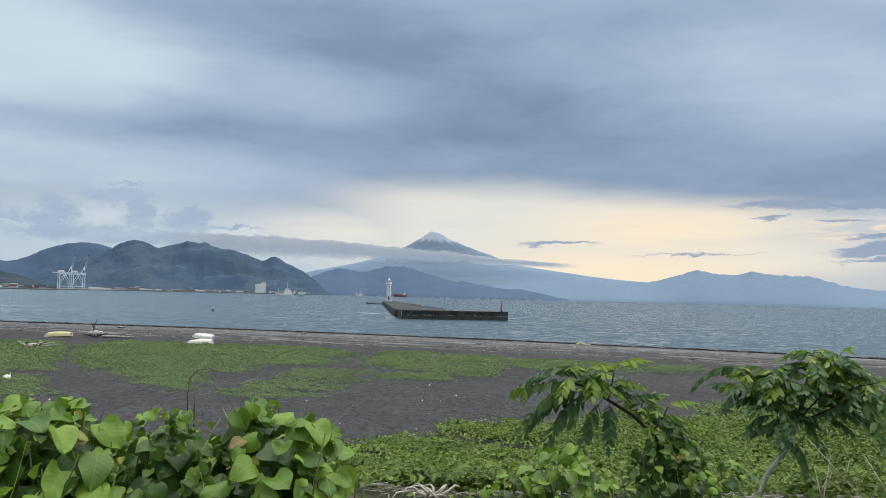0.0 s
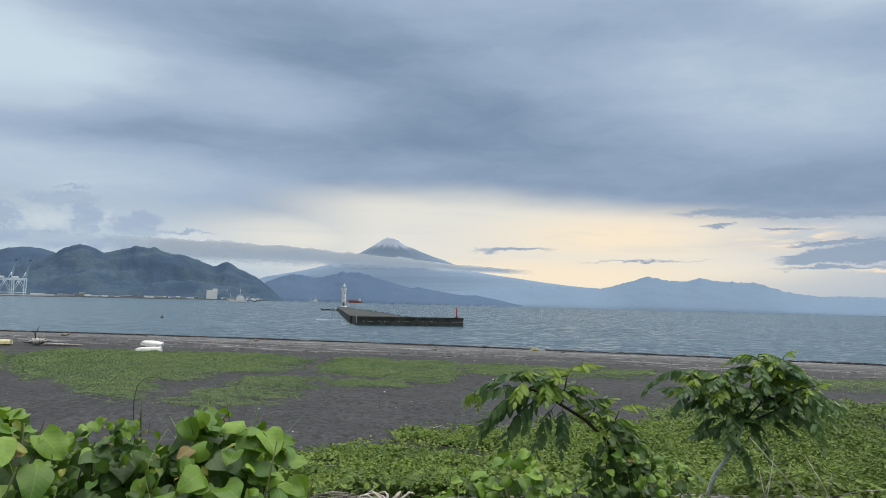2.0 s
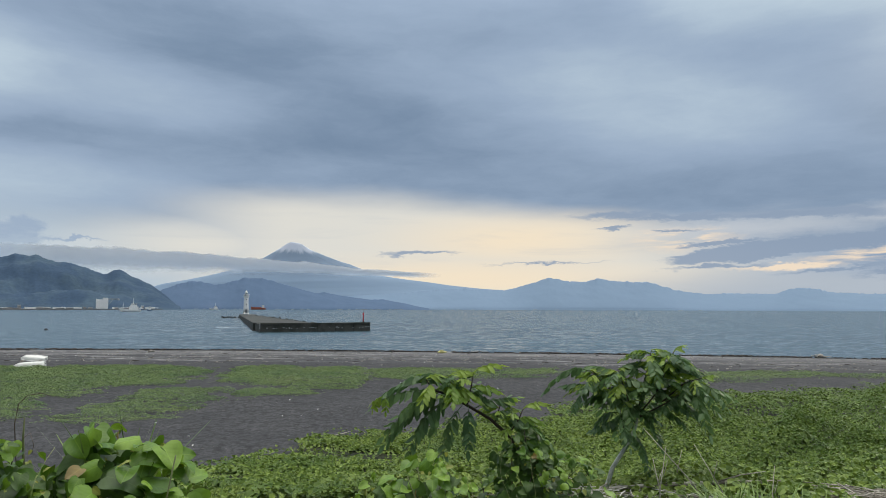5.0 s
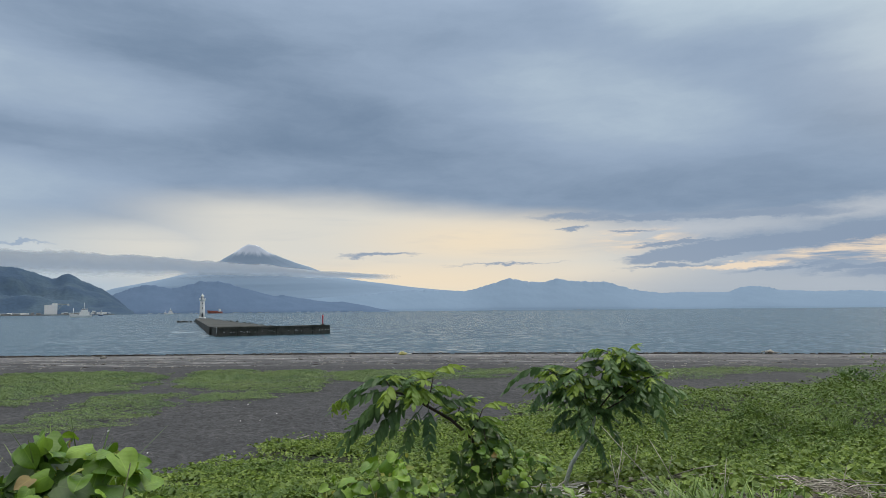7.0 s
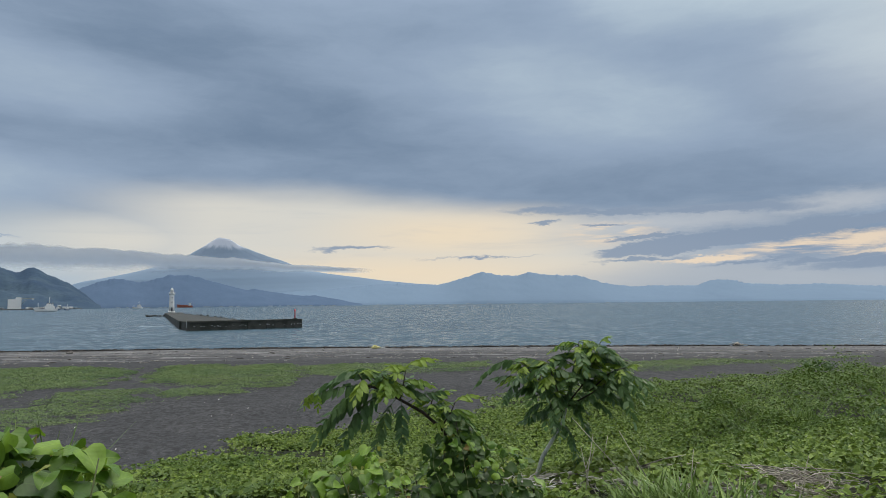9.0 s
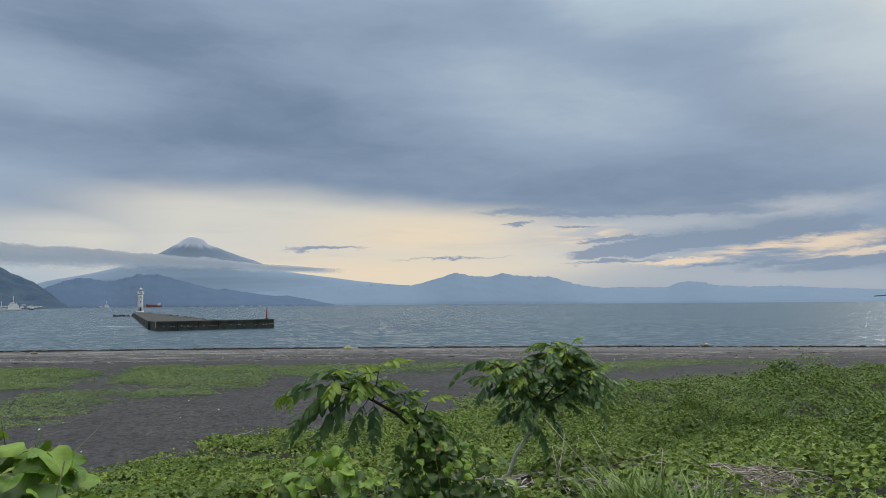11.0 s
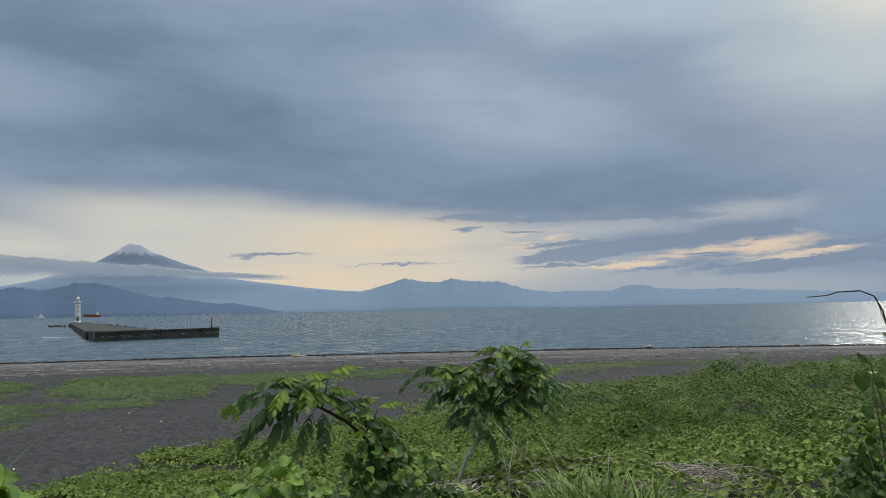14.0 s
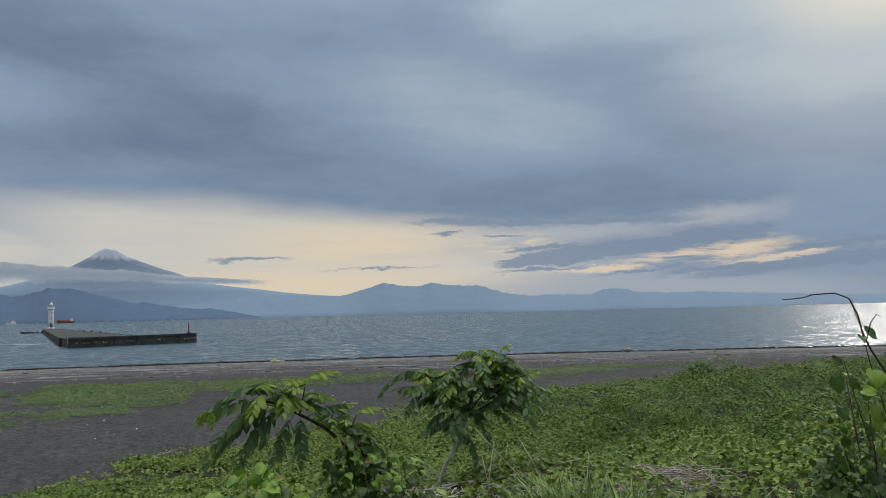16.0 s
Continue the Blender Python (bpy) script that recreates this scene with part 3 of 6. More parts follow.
def cover_edge(x, y):
    """Metres inside the edge of the creeper that covers the bank."""
    limit = np.interp(x, [-20, -14, -6, -2.7, -1, 0.9, 4.2, 9.5, 12.5, 17, 25, 29, 35, 44, 50, 63, 90], [15, 13, 13.5, 17.2, 20.8, 24.2, 25.6, 28.6, 33.5, 37, 41.5, 43, 46, 50.5, 53.5, 59, 68])
    limit = limit + 0.9 * np.sin(x * 1.1 + np.sin(x * 2.3)) * np.clip(limit / 30, 0.4, 1.5)
    return limit - seaward(x, y)


def covered(x, y):
    """How far the creeper of the bank covers the ground, 0 to 1."""
    u = seaward(x, y)
    return np.clip(cover_edge(x, y) / 3.0 + 0.5, 0, 1) * np.clip((u - 4.6 + 3.6 * np.clip((x - 3.2) / 1.5, 0, 1)) / 0.8, 0, 1)


def build_ground():
    rings = np.concatenate([[0.0], np.geomspace(0.5, 130, 260), np.geomspace(135, 4900, 50)])
    segs = 420
    ang = np.linspace(0, 2 * np.pi, segs, endpoint=False)
    R, A = np.meshgrid(rings[1:], ang, indexing="ij")
    X, Y = (R * np.sin(A)).ravel(), (R * np.cos(A)).ravel()
    X, Y = np.append(X, 0.0), np.append(Y, 0.0)
    Z = ground_z(X, Y)
    n = len(rings) - 1
    faces = []
    for i in range(n - 1):
        a, b = i * segs, (i + 1) * segs
        for j in range(segs):
            k = (j + 1) % segs
            faces.append((a + j, a + k, b + k, b + j))
    mid = n * segs
    faces += [(mid, (j + 1) % segs, j) for j in range(segs)]
    ob = bulk("ground", np.stack([X, Y, Z], 1).tolist(), faces, M_GROUND, True)
    me = ob.data
    me.flip_normals()
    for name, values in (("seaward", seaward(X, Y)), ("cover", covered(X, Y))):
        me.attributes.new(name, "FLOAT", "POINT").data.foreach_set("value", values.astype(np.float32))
    tagged(ob, "dark grey sand beach rising to a bank under creepers", "ground", kind="structure")


def build_sea():
    rings = np.geomspace(60, 4900, 90)
    segs = 300
    ang = np.linspace(0, 2 * np.pi, segs, endpoint=False)
    R, A = np.meshgrid(rings, ang, indexing="ij")
    X, Y = (R * np.sin(A)).ravel(), (R * np.cos(A)).ravel()
    keep = seaward(X, Y) > 95
    faces = []
    for i in range(len(rings) - 1):
        for j in range(segs):
            q = (i * segs + j, (i + 1) * segs + j, (i + 1) * segs + (j + 1) % segs, i * segs + (j + 1) % segs)
            if any(keep[v] for v in q):
                faces.append(q)
    ob = bulk("water", np.stack([X, Y, np.zeros_like(X)], 1).tolist(), faces, M_SEA, True)
    ob.data.flip_normals()
    bm = bmesh.new()
    bm.from_mesh(ob.data)
    bmesh.ops.delete(bm, geom=[v for v in bm.verts if not v.link_faces], context="VERTS")
    bmesh.ops.recalc_face_normals(bm, faces=bm.faces)
    if sum(f.normal.z for f in bm.faces) < 0:
        bmesh.ops.reverse_faces(bm, faces=bm.faces)
    bm.to_mesh(ob.data)
    bm.free()
    tagged(ob, "grey-blue sea with small wind waves", "sea", kind="structure")


def polar(azimuth, r, z=0.0):
    a = np.radians(azimuth)
    return -r * np.sin(a), r * np.cos(a), z


def mountain_range(name, crest, near, far, mat, label, spur=0.25, step=0.08, seed=0.0, rough=1.0):
    """Hills along a crest of (azimuth, elevation in degrees) at the distance far, falling to the water at the distance near."""
    az_c = np.array([c[0] for c in crest])
    el_c = np.array([c[1] for c in crest])
    order = np.argsort(az_c)
    azs = np.arange(az_c.min(), az_c.max() + step / 2, step)
    high = np.interp(azs, az_c[order], el_c[order])
    pad = np.pad(high, 2, mode="edge")
    high = (pad[:-4] + 2 * pad[1:-3] + 4 * pad[2:-2] + 2 * pad[3:-1] + pad[4:]) / 10
    reach = int(1.4 / step)
    bell = np.hanning(2 * reach + 3)[1:-1]
    body = np.convolve(np.pad(high, reach, mode="edge"), bell / bell.sum(), mode="valid")
    rows = 26
    back = 5
    verts, faces = [], []
    for a, e, e_body in zip(azs, high, body):
        jag = rough * (0.035 * noise.noise(Vector((a * 2.2, seed, 0))) + 0.022 * noise.noise(Vector((a * 6.1, seed, 3)))) * min(1.0, e / 1.5)
        top = far * math.tan(radians(max(e, 0.0))) + (EYE if e > 0.02 else -3.0)
        jag = far * math.tan(radians(jag))
        crest_top, body_top = top, (far * math.tan(radians(max(e_body, 0.0))) + EYE if e > 0.02 else -3.0)
        for i in range(rows + back):
            if i < rows:
                t = i / (rows - 1)
                r = near + (far - near) * t
                top = body_top + (crest_top - body_top) * t ** 3
                wide, deep = r * 0.0175 / 170, (far - near) / 170
                folds = noise.fractal(Vector((a * wide, t * deep, seed)), 0.9, 2.1, 5) * spur
                ridge = abs(noise.noise(Vector((a * wide * 0.6 + t * deep * 0.25, t * deep * 0.35, seed + 7)))) * spur * 0.8
                h = top * max(0.0, t ** 0.85 + (folds - ridge) * t * (1 - t) * 2.6) if i else -3.0
                h = min(h, top * (0.30 + 0.70 * t) * 1.0 if i else h)
                h += jag * max(0.0, (t - 0.8) / 0.2) * (i > 0)
            else:
                t = (i - rows + 1) / back
                r = far + (far - near) * 0.4 * t
                h = (crest_top + jag) * (1 - t) - 3 * t
            verts.append(polar(a, r, h))
    n = rows + back
    for j in range(len(azs) - 1):
        for i in range(n - 1):
            faces.append((j * n + i, j * n + i + 1, (j + 1) * n + i + 1, (j + 1) * n + i))
    ob = bulk(name, [tuple(map(float, v)) for v in verts], faces, mat, True)
    return tagged(ob, label, "mountains", kind="structure")


def fuji_material():
    m = bpy.data.materials.new("volcano_snow_hazed")
    m.use_nodes = True
    k = Graph(m.node_tree)
    shader = m.node_tree.nodes["Principled BSDF"]
    place = k.node("ShaderNodeTexCoord").outputs["Object"]
    s = k.node("ShaderNodeSeparateXYZ")
    k.plug(s.inputs[0], place)
    # gullies fan out from the summit
    fan = k.math("DIVIDE", s.outputs[0], k.math("MAXIMUM", k.math("SUBTRACT", 480.0, s.outputs[2]), 25.0))
    gully = k.noise(k.combine(k.math("MULTIPLY", fan, 3.2), k.math("MULTIPLY", s.outputs[2], 0.006), k.math("MULTIPLY", s.outputs[1], 0.01)), 1.0, 5, 0.7)
    line = k.math("ADD", s.outputs[2], k.math("MULTIPLY", k.math("SUBTRACT", gully, 0.5), 90.0))
    snow = k.ramp(line, 360.0, 398.0)
    # rock and snow colours hold the blue of the haze in front of them
    hazed_rock = k.mix(k.ramp(s.outputs[2], 150.0, 320.0), (0.20, 0.275, 0.372, 1), (0.262, 0.335, 0.430, 1))
    k.plug(shader.inputs["Base Color"], k.mix(k.math("MULTIPLY", snow, 0.95), hazed_rock, (0.66, 0.70, 0.78, 1)))
    shader.inputs["Roughness"].default_value = 0.95
    shader.inputs["Specular IOR Level"].default_value = 0.05
    return m


def build_volcano():
    """A concave cone with a small flat crater rim."""
    dist, centre = 4600, 0.85
    ang = [0, 0.2, 0.45, 0.7, 1.0, 1.28, 1.55, 2.6, 3.7, 4.6, 6.0, 6.8, 8.4, 10.0, 11.0, 13.0, 15.5, 17.7, 19.5]
    el_r = [5.35, 5.34, 5.30, 5.20, 5.00, 4.82, 4.69, 4.29, 3.89, 3.64, 3.08, 2.80, 2.55, 2.35, 2.24, 1.97, 1.72, 1.57, 1.0]
    el_l = [5.35, 5.41, 5.32, 5.17, 4.96, 4.76, 4.58, 3.94, 3.45, 3.12, 2.72, 2.52, 2.17, 1.85, 1.50, 1.0, 0.5, 0.1, 0.0]
    segs = 160
    rad = np.concatenate([np.linspace(0, 6, 60), np.linspace(6.2, 19.5, 40)])
    verts, faces = [], []
    for r in rad:
        for j in range(segs):
            b = 2 * math.pi * j / segs
            right = 0.5 + 0.5 * math.cos(b)
            e = right * np.interp(r, ang, el_r) + (1 - right) * np.interp(r, ang, el_l)
            groove = (0.03 if r < 3 else 0.05 * max(0.15, (6 - r) / 3)) * noise.fractal(Vector((b * 9, r * 0.25, 2)), 0.8, 2.1, 4) * min(1, r)
            h = EYE + dist * math.tan(radians(max(e + groove * (0.35 if abs(math.sin(b)) < 0.2 else 1.0), 0)))
            off = dist * math.tan(radians(r))
            verts.append((off * math.cos(b), -0.16 * off * math.sin(b), h if r < 19.4 else -5))
    for i in range(len(rad) - 1):
        for j in range(segs):
            k = (j + 1) % segs
            faces.append((i * segs + j, (i + 1) * segs + j, (i + 1) * segs + k, i * segs + k))
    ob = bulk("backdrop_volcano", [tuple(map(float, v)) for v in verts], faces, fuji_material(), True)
    x, y, _ = polar(centre, dist)
    ob.matrix_basis = pose(x, y, 0, 0, 0, centre)
    tagged(ob, "snow-capped volcano coloured haze-blue", "mountain", kind="structure")


def build_cloud_bank():
    """A long flat bank that hangs before the volcano's foot."""
    verts, faces, uvs = [], [], []
    n, rows = 80, 6
    for i in range(n + 1):
        a = 24 - 36 * i / n
        for j in range(rows + 1):
            low = np.interp(a, [-12, -9, -1, 4, 24], [2.4, 2.4, 2.5, 2.35, 2.2])
            top = np.interp(a, [-12, -9, -4, -1, 4, 9, 14, 19, 24], [2.85, 3.02, 3.28, 3.65, 3.95, 4.3, 4.4, 4.45, 4.5])
            e = low + (top - low) / 0.68 * j / rows
            r = 4290 + 40 * math.sin(j / rows * math.pi)
            verts.append(tuple(map(float, polar(a, r, EYE + r * math.tan(radians(e))))))
    for i in range(n):
        for j in range(rows):
            q = (i * (rows + 1) + j, (i + 1) * (rows + 1) + j, (i + 1) * (rows + 1) + j + 1, i * (rows + 1) + j + 1)
            faces.append(q)
            uvs += [((v // (rows + 1)) / n, (v % (rows + 1)) / rows) for v in q]
    ob = bulk("backdrop_cloud", verts, faces, M_CLOUD, True)
    layer = ob.data.uv_layers.new(name="bank")
    layer.data.foreach_set("uv", [c for uv in uvs for c in uv])
    ob.visible_shadow = False
    tagged(ob, "long grey bank of low cloud", "cloud", kind="structure")


build_ground()
build_sea()
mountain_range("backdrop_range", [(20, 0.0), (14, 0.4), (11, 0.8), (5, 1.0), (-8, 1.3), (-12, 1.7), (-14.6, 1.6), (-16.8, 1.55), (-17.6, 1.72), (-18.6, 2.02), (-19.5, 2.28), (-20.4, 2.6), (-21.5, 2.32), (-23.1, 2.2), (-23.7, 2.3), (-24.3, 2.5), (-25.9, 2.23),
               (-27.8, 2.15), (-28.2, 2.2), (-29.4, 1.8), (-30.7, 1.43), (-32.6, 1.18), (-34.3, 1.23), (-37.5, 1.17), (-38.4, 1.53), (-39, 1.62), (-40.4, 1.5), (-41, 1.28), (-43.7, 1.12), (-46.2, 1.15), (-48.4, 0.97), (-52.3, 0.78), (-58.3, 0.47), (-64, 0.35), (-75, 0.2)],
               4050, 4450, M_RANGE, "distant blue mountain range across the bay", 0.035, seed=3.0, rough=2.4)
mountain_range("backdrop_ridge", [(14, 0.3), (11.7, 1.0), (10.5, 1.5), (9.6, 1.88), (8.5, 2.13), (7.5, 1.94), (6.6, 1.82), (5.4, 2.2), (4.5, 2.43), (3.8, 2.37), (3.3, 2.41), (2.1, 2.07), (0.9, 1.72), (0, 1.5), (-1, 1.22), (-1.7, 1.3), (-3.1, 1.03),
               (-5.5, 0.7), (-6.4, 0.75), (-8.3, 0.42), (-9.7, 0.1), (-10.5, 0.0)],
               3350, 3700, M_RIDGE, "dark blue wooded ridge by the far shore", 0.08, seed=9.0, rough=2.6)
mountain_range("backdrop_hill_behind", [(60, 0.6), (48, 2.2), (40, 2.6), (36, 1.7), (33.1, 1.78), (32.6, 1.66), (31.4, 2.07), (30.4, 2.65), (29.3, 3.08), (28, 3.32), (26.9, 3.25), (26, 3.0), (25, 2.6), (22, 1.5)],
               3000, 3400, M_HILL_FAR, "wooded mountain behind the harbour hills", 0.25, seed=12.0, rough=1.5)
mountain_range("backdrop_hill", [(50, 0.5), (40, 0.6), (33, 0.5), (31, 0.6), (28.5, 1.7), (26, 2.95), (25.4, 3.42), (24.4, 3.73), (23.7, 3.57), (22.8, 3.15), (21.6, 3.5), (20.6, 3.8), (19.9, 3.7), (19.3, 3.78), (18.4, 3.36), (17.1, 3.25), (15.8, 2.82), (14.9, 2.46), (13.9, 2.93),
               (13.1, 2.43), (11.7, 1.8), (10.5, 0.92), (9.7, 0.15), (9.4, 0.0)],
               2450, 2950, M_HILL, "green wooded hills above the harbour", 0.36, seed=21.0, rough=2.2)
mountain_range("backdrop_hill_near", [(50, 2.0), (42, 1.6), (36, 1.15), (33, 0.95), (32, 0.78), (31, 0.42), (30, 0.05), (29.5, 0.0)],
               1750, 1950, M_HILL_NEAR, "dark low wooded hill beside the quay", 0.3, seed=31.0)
build_volcano()
build_cloud_bank()


# ---- harbour ----
def build_quay():
    bm = bmesh.new()
    azs = np.linspace(48, 10.2, 60)
    r0 = np.interp(azs, [10, 14, 20, 25, 28, 31, 34, 48], [2500, 2300, 2050, 1800, 1600, 1420, 1380, 1300])
    rows = []
    for a, r in zip(azs, r0):
        rows.append([bm.verts.new(polar(a, rr, z)) for rr, z in ((r, -3), (r, 2.6), (r + 6, 2.7), (r + 500, 3.0))])
    for p, q in zip(rows, rows[1:]):
        for i in range(3):
            bm.faces.new((p[i], p[i + 1], q[i + 1], q[i]))
    bmesh.ops.recalc_face_normals(bm, faces=bm.faces)
    ob = part("quay", bm, M_QUAY)
    tagged(ob, "long grey concrete quay along the harbour", "quay", kind="structure")
    bm = bmesh.new()
    rows = []
    for a, r in zip(azs, r0):
        if a > 24.5:
            rows.append([bm.verts.new(polar(a, r + d, z)) for d, z in ((-0.6, 1.5), (-0.6, 3.0), (14, 3.0), (14, 1.5))])
    for p, q in zip(rows, rows[1:]):
        for i in range(4):
            bm.faces.new((p[i], p[(i + 1) % 4], q[(i + 1) % 4], q[i]))
    bm.faces.new(rows[0])
    bm.faces.new(rows[-1][::-1])
    bmesh.ops.recalc_face_normals(bm, faces=bm.faces)
    tagged(part("quay_apron", bm, M_GREY), "pale concrete edge of the container quay", "quay", kind="structure")


def harbour_shed(at, size, rz, wall, roof, label):
    shed = thing("harbour_shed", at, label, "building", "sheds along the quay", rz=rz)
    part("wall", box(bmesh.new(), (0, 0, size[2] / 2), size), wall, shed)
    bm = bmesh.new()
    w, d, h = size[0] / 2 + 0.6, size[1] / 2 + 0.6, size[2]
    pts = [(-w, -d, h + 0.02), (w, -d, h + 0.02), (w, d, h + 0.02), (-w, d, h + 0.02), (-w, 0, h * 1.25), (w, 0, h * 1.25)]
    v = [bm.verts.new(p) for p in pts]
    for f in ((0, 1, 5, 4), (2, 3, 4, 5), (0, 4, 3), (1, 2, 5), (3, 2, 1, 0)):
        bm.faces.new([v[i] for i in f])
    part("roof", bm, roof, shed)
    return shed


def gantry_crane(at, rz):
    crane = thing("gantry_crane", at, "pale blue container crane with its boom raised", "crane", "cranes on the quay", rz=rz)
    for x in (-13, 13):
        for y in (-9, 9):
            part("leg", box(bmesh.new(), (x, y, 19), (1.8, 1.8, 38)), M_CRANE, crane)
    for y in (-9, 9):
        part("sill_beam", box(bmesh.new(), (0, y, 6), (26, 1.4, 1.8)), M_CRANE, crane)
        part("portal_beam", box(bmesh.new(), (0, y, 37), (30, 1.6, 2.4)), M_CRANE, crane)
        for s in (-1, 1):
            part("brace", tube(bmesh.new(), [(s * 13, y, 8), (0, y, 35)], 0.6, 6), M_CRANE, crane)
    part("girder", box(bmesh.new(), (-6, 0, 40), (44, 4, 2.4)), M_CRANE, crane)
    part("machinery_house", box(bmesh.new(), (-9, 0, 43.5), (14, 6, 4.5), bevel=0.3), M_WHITE, crane, "white machinery house")
    part("mast", tube(bmesh.new(), [(6, 0, 40), (13, 0, 56)], 0.8, 6), M_CRANE, crane)
    part("mast", tube(bmesh.new(), [(14, 0, 38), (13, 0, 56)], 0.8, 6), M_CRANE, crane)
    part("boom", box(bmesh.new(), (0, 0, 0), (2.2, 3.0, 48)), M_BOOM, crane, "raised slate-blue boom").matrix_basis = pose(17, 0, 61, 0, 8, 0)
    part("boom_tip", box(bmesh.new(), (20.6, 0, 85.5), (3.4, 3.4, 3), bevel=0.2), M_DARK, crane)
    part("stay", tube(bmesh.new(), [(13, 0, 56), (18, 0, 72)], 0.35, 5), M_CRANE, crane)
    crane.scale = (0.86, 0.86, 0.83)
    return crane


build_quay()
for k, a in enumerate((29.0, 28.13)):
    x, y, _ = polar(a, 1640)
    gantry_crane((x, y, 2.6), a + 14)
rnd = random.Random(4)
for k in range(74):
    a = 33.8 - k * 0.31 + rnd.uniform(-0.12, 0.12)
    if 27.4 < a < 29.7 or 14.2 < a < 15.6:
        continue
    r = float(np.interp(a, [10, 14, 20, 25, 28, 31, 34, 48], [2500, 2300, 2050, 1800, 1600, 1420, 1380, 1300])) + rnd.uniform(15, 70)
    x, y, _ = polar(a, r)
    pale = rnd.random() < 0.4
    size = (rnd.uniform(6, 24), rnd.uniform(8, 14), rnd.uniform(1.8, 4.5) * (2.0 if k % 13 == 5 else 1))
    roof = M_GREY if pale else rnd.choice((M_SHED, M_BROWN, M_GREY))
    harbour_shed((x, y, 2.6), size, a + rnd.uniform(-6, 6), M_WHITE if pale else M_SHED, roof,
                 "pale harbour shed on the quay" if pale else "dull grey-brown harbour shed on the quay")
for k in range(13):
    a = 33.4 - k * 0.3 + rnd.uniform(-0.08, 0.08)
    x, y, _ = polar(a, 1425 + rnd.uniform(-10, 25))
    stack = thing("container_stack", (x, y, 2.6), "stacked dull-coloured freight containers on the quay", "containers", "container stacks", rz=a + rnd.uniform(-3, 3))
    for j in range(rnd.choice((1, 2, 2, 3))):
        part("container", box(bmesh.new(), (rnd.uniform(-0.3, 0.3), 0, 1.3 + 2.62 * j), (12.2, 2.5, 2.6), bevel=0.06), rnd.choice(M_BOXES), stack)
# the white tower block with its loading arm
x, y, _ = polar(14.95, 2290)
silo = thing("loading_tower", (x, y, 2.6), "large white loading tower with a conveyor arm", "building", rz=14.95)
part("block", box(bmesh.new(), (0, 0, 14), (33, 24, 28), bevel=0.6), M_WHITE, silo)
part("stair_tower", box(bmesh.new(), (9, -4, 30.5), (14, 12, 5), bevel=0.4), M_WHITE, silo)
part("conveyor_arm", box(bmesh.new(), (29, -4, 29.5), (34, 4, 3), bevel=0.2), M_GREY, silo)
part("arm_head", box(bmesh.new(), (44, -4, 28), (5, 5, 5), bevel=0.2), M_WHITE, silo)
part("support", tube(bmesh.new(), [(16, -4, 12), (30, -4, 28.5)], 0.7, 6), M_GREY, silo)


def hull(length, beam, deck, sheer=0.25):
    """A ship's hull with a raked bow, its keel a little under water."""
    bm = bmesh.new()
    stations = 13
    rows = []
    for i in range(stations):
        t = i / (stations - 1)
        full = min(1.0, 0.75 + t * 2) * (1 - max(0, (t - 0.62) / 0.38) ** 2.2)
        top = deck * (1 + sheer * (2 * t - 0.7) ** 2 * (1.8 if t > 0.5 else 0.6))
        x = (t - 0.5) * length
        rake = max(0, t - 0.7) * length * 0.12
        b = max(beam / 2 * full, 0.04)
        rows.append([bm.verts.new(p) for p in ((x, -b * 0.55, -0.8), (x + rake * 0.5, -b * 0.92, deck * 0.3), (x + rake, -b, top), (x + rake, b, top), (x + rake * 0.5, b * 0.92, deck * 0.3), (x, b * 0.55, -0.8))])
    for p, q in zip(rows, rows[1:]):
        for i in range(6):
            bm.faces.new((p[i], p[(i + 1) % 6], q[(i + 1) % 6], q[i]))
    bm.faces.new(rows[0][::-1])
    bm.faces.new(rows[-1])
    bmesh.ops.recalc_face_normals(bm, faces=bm.faces)
    return bm


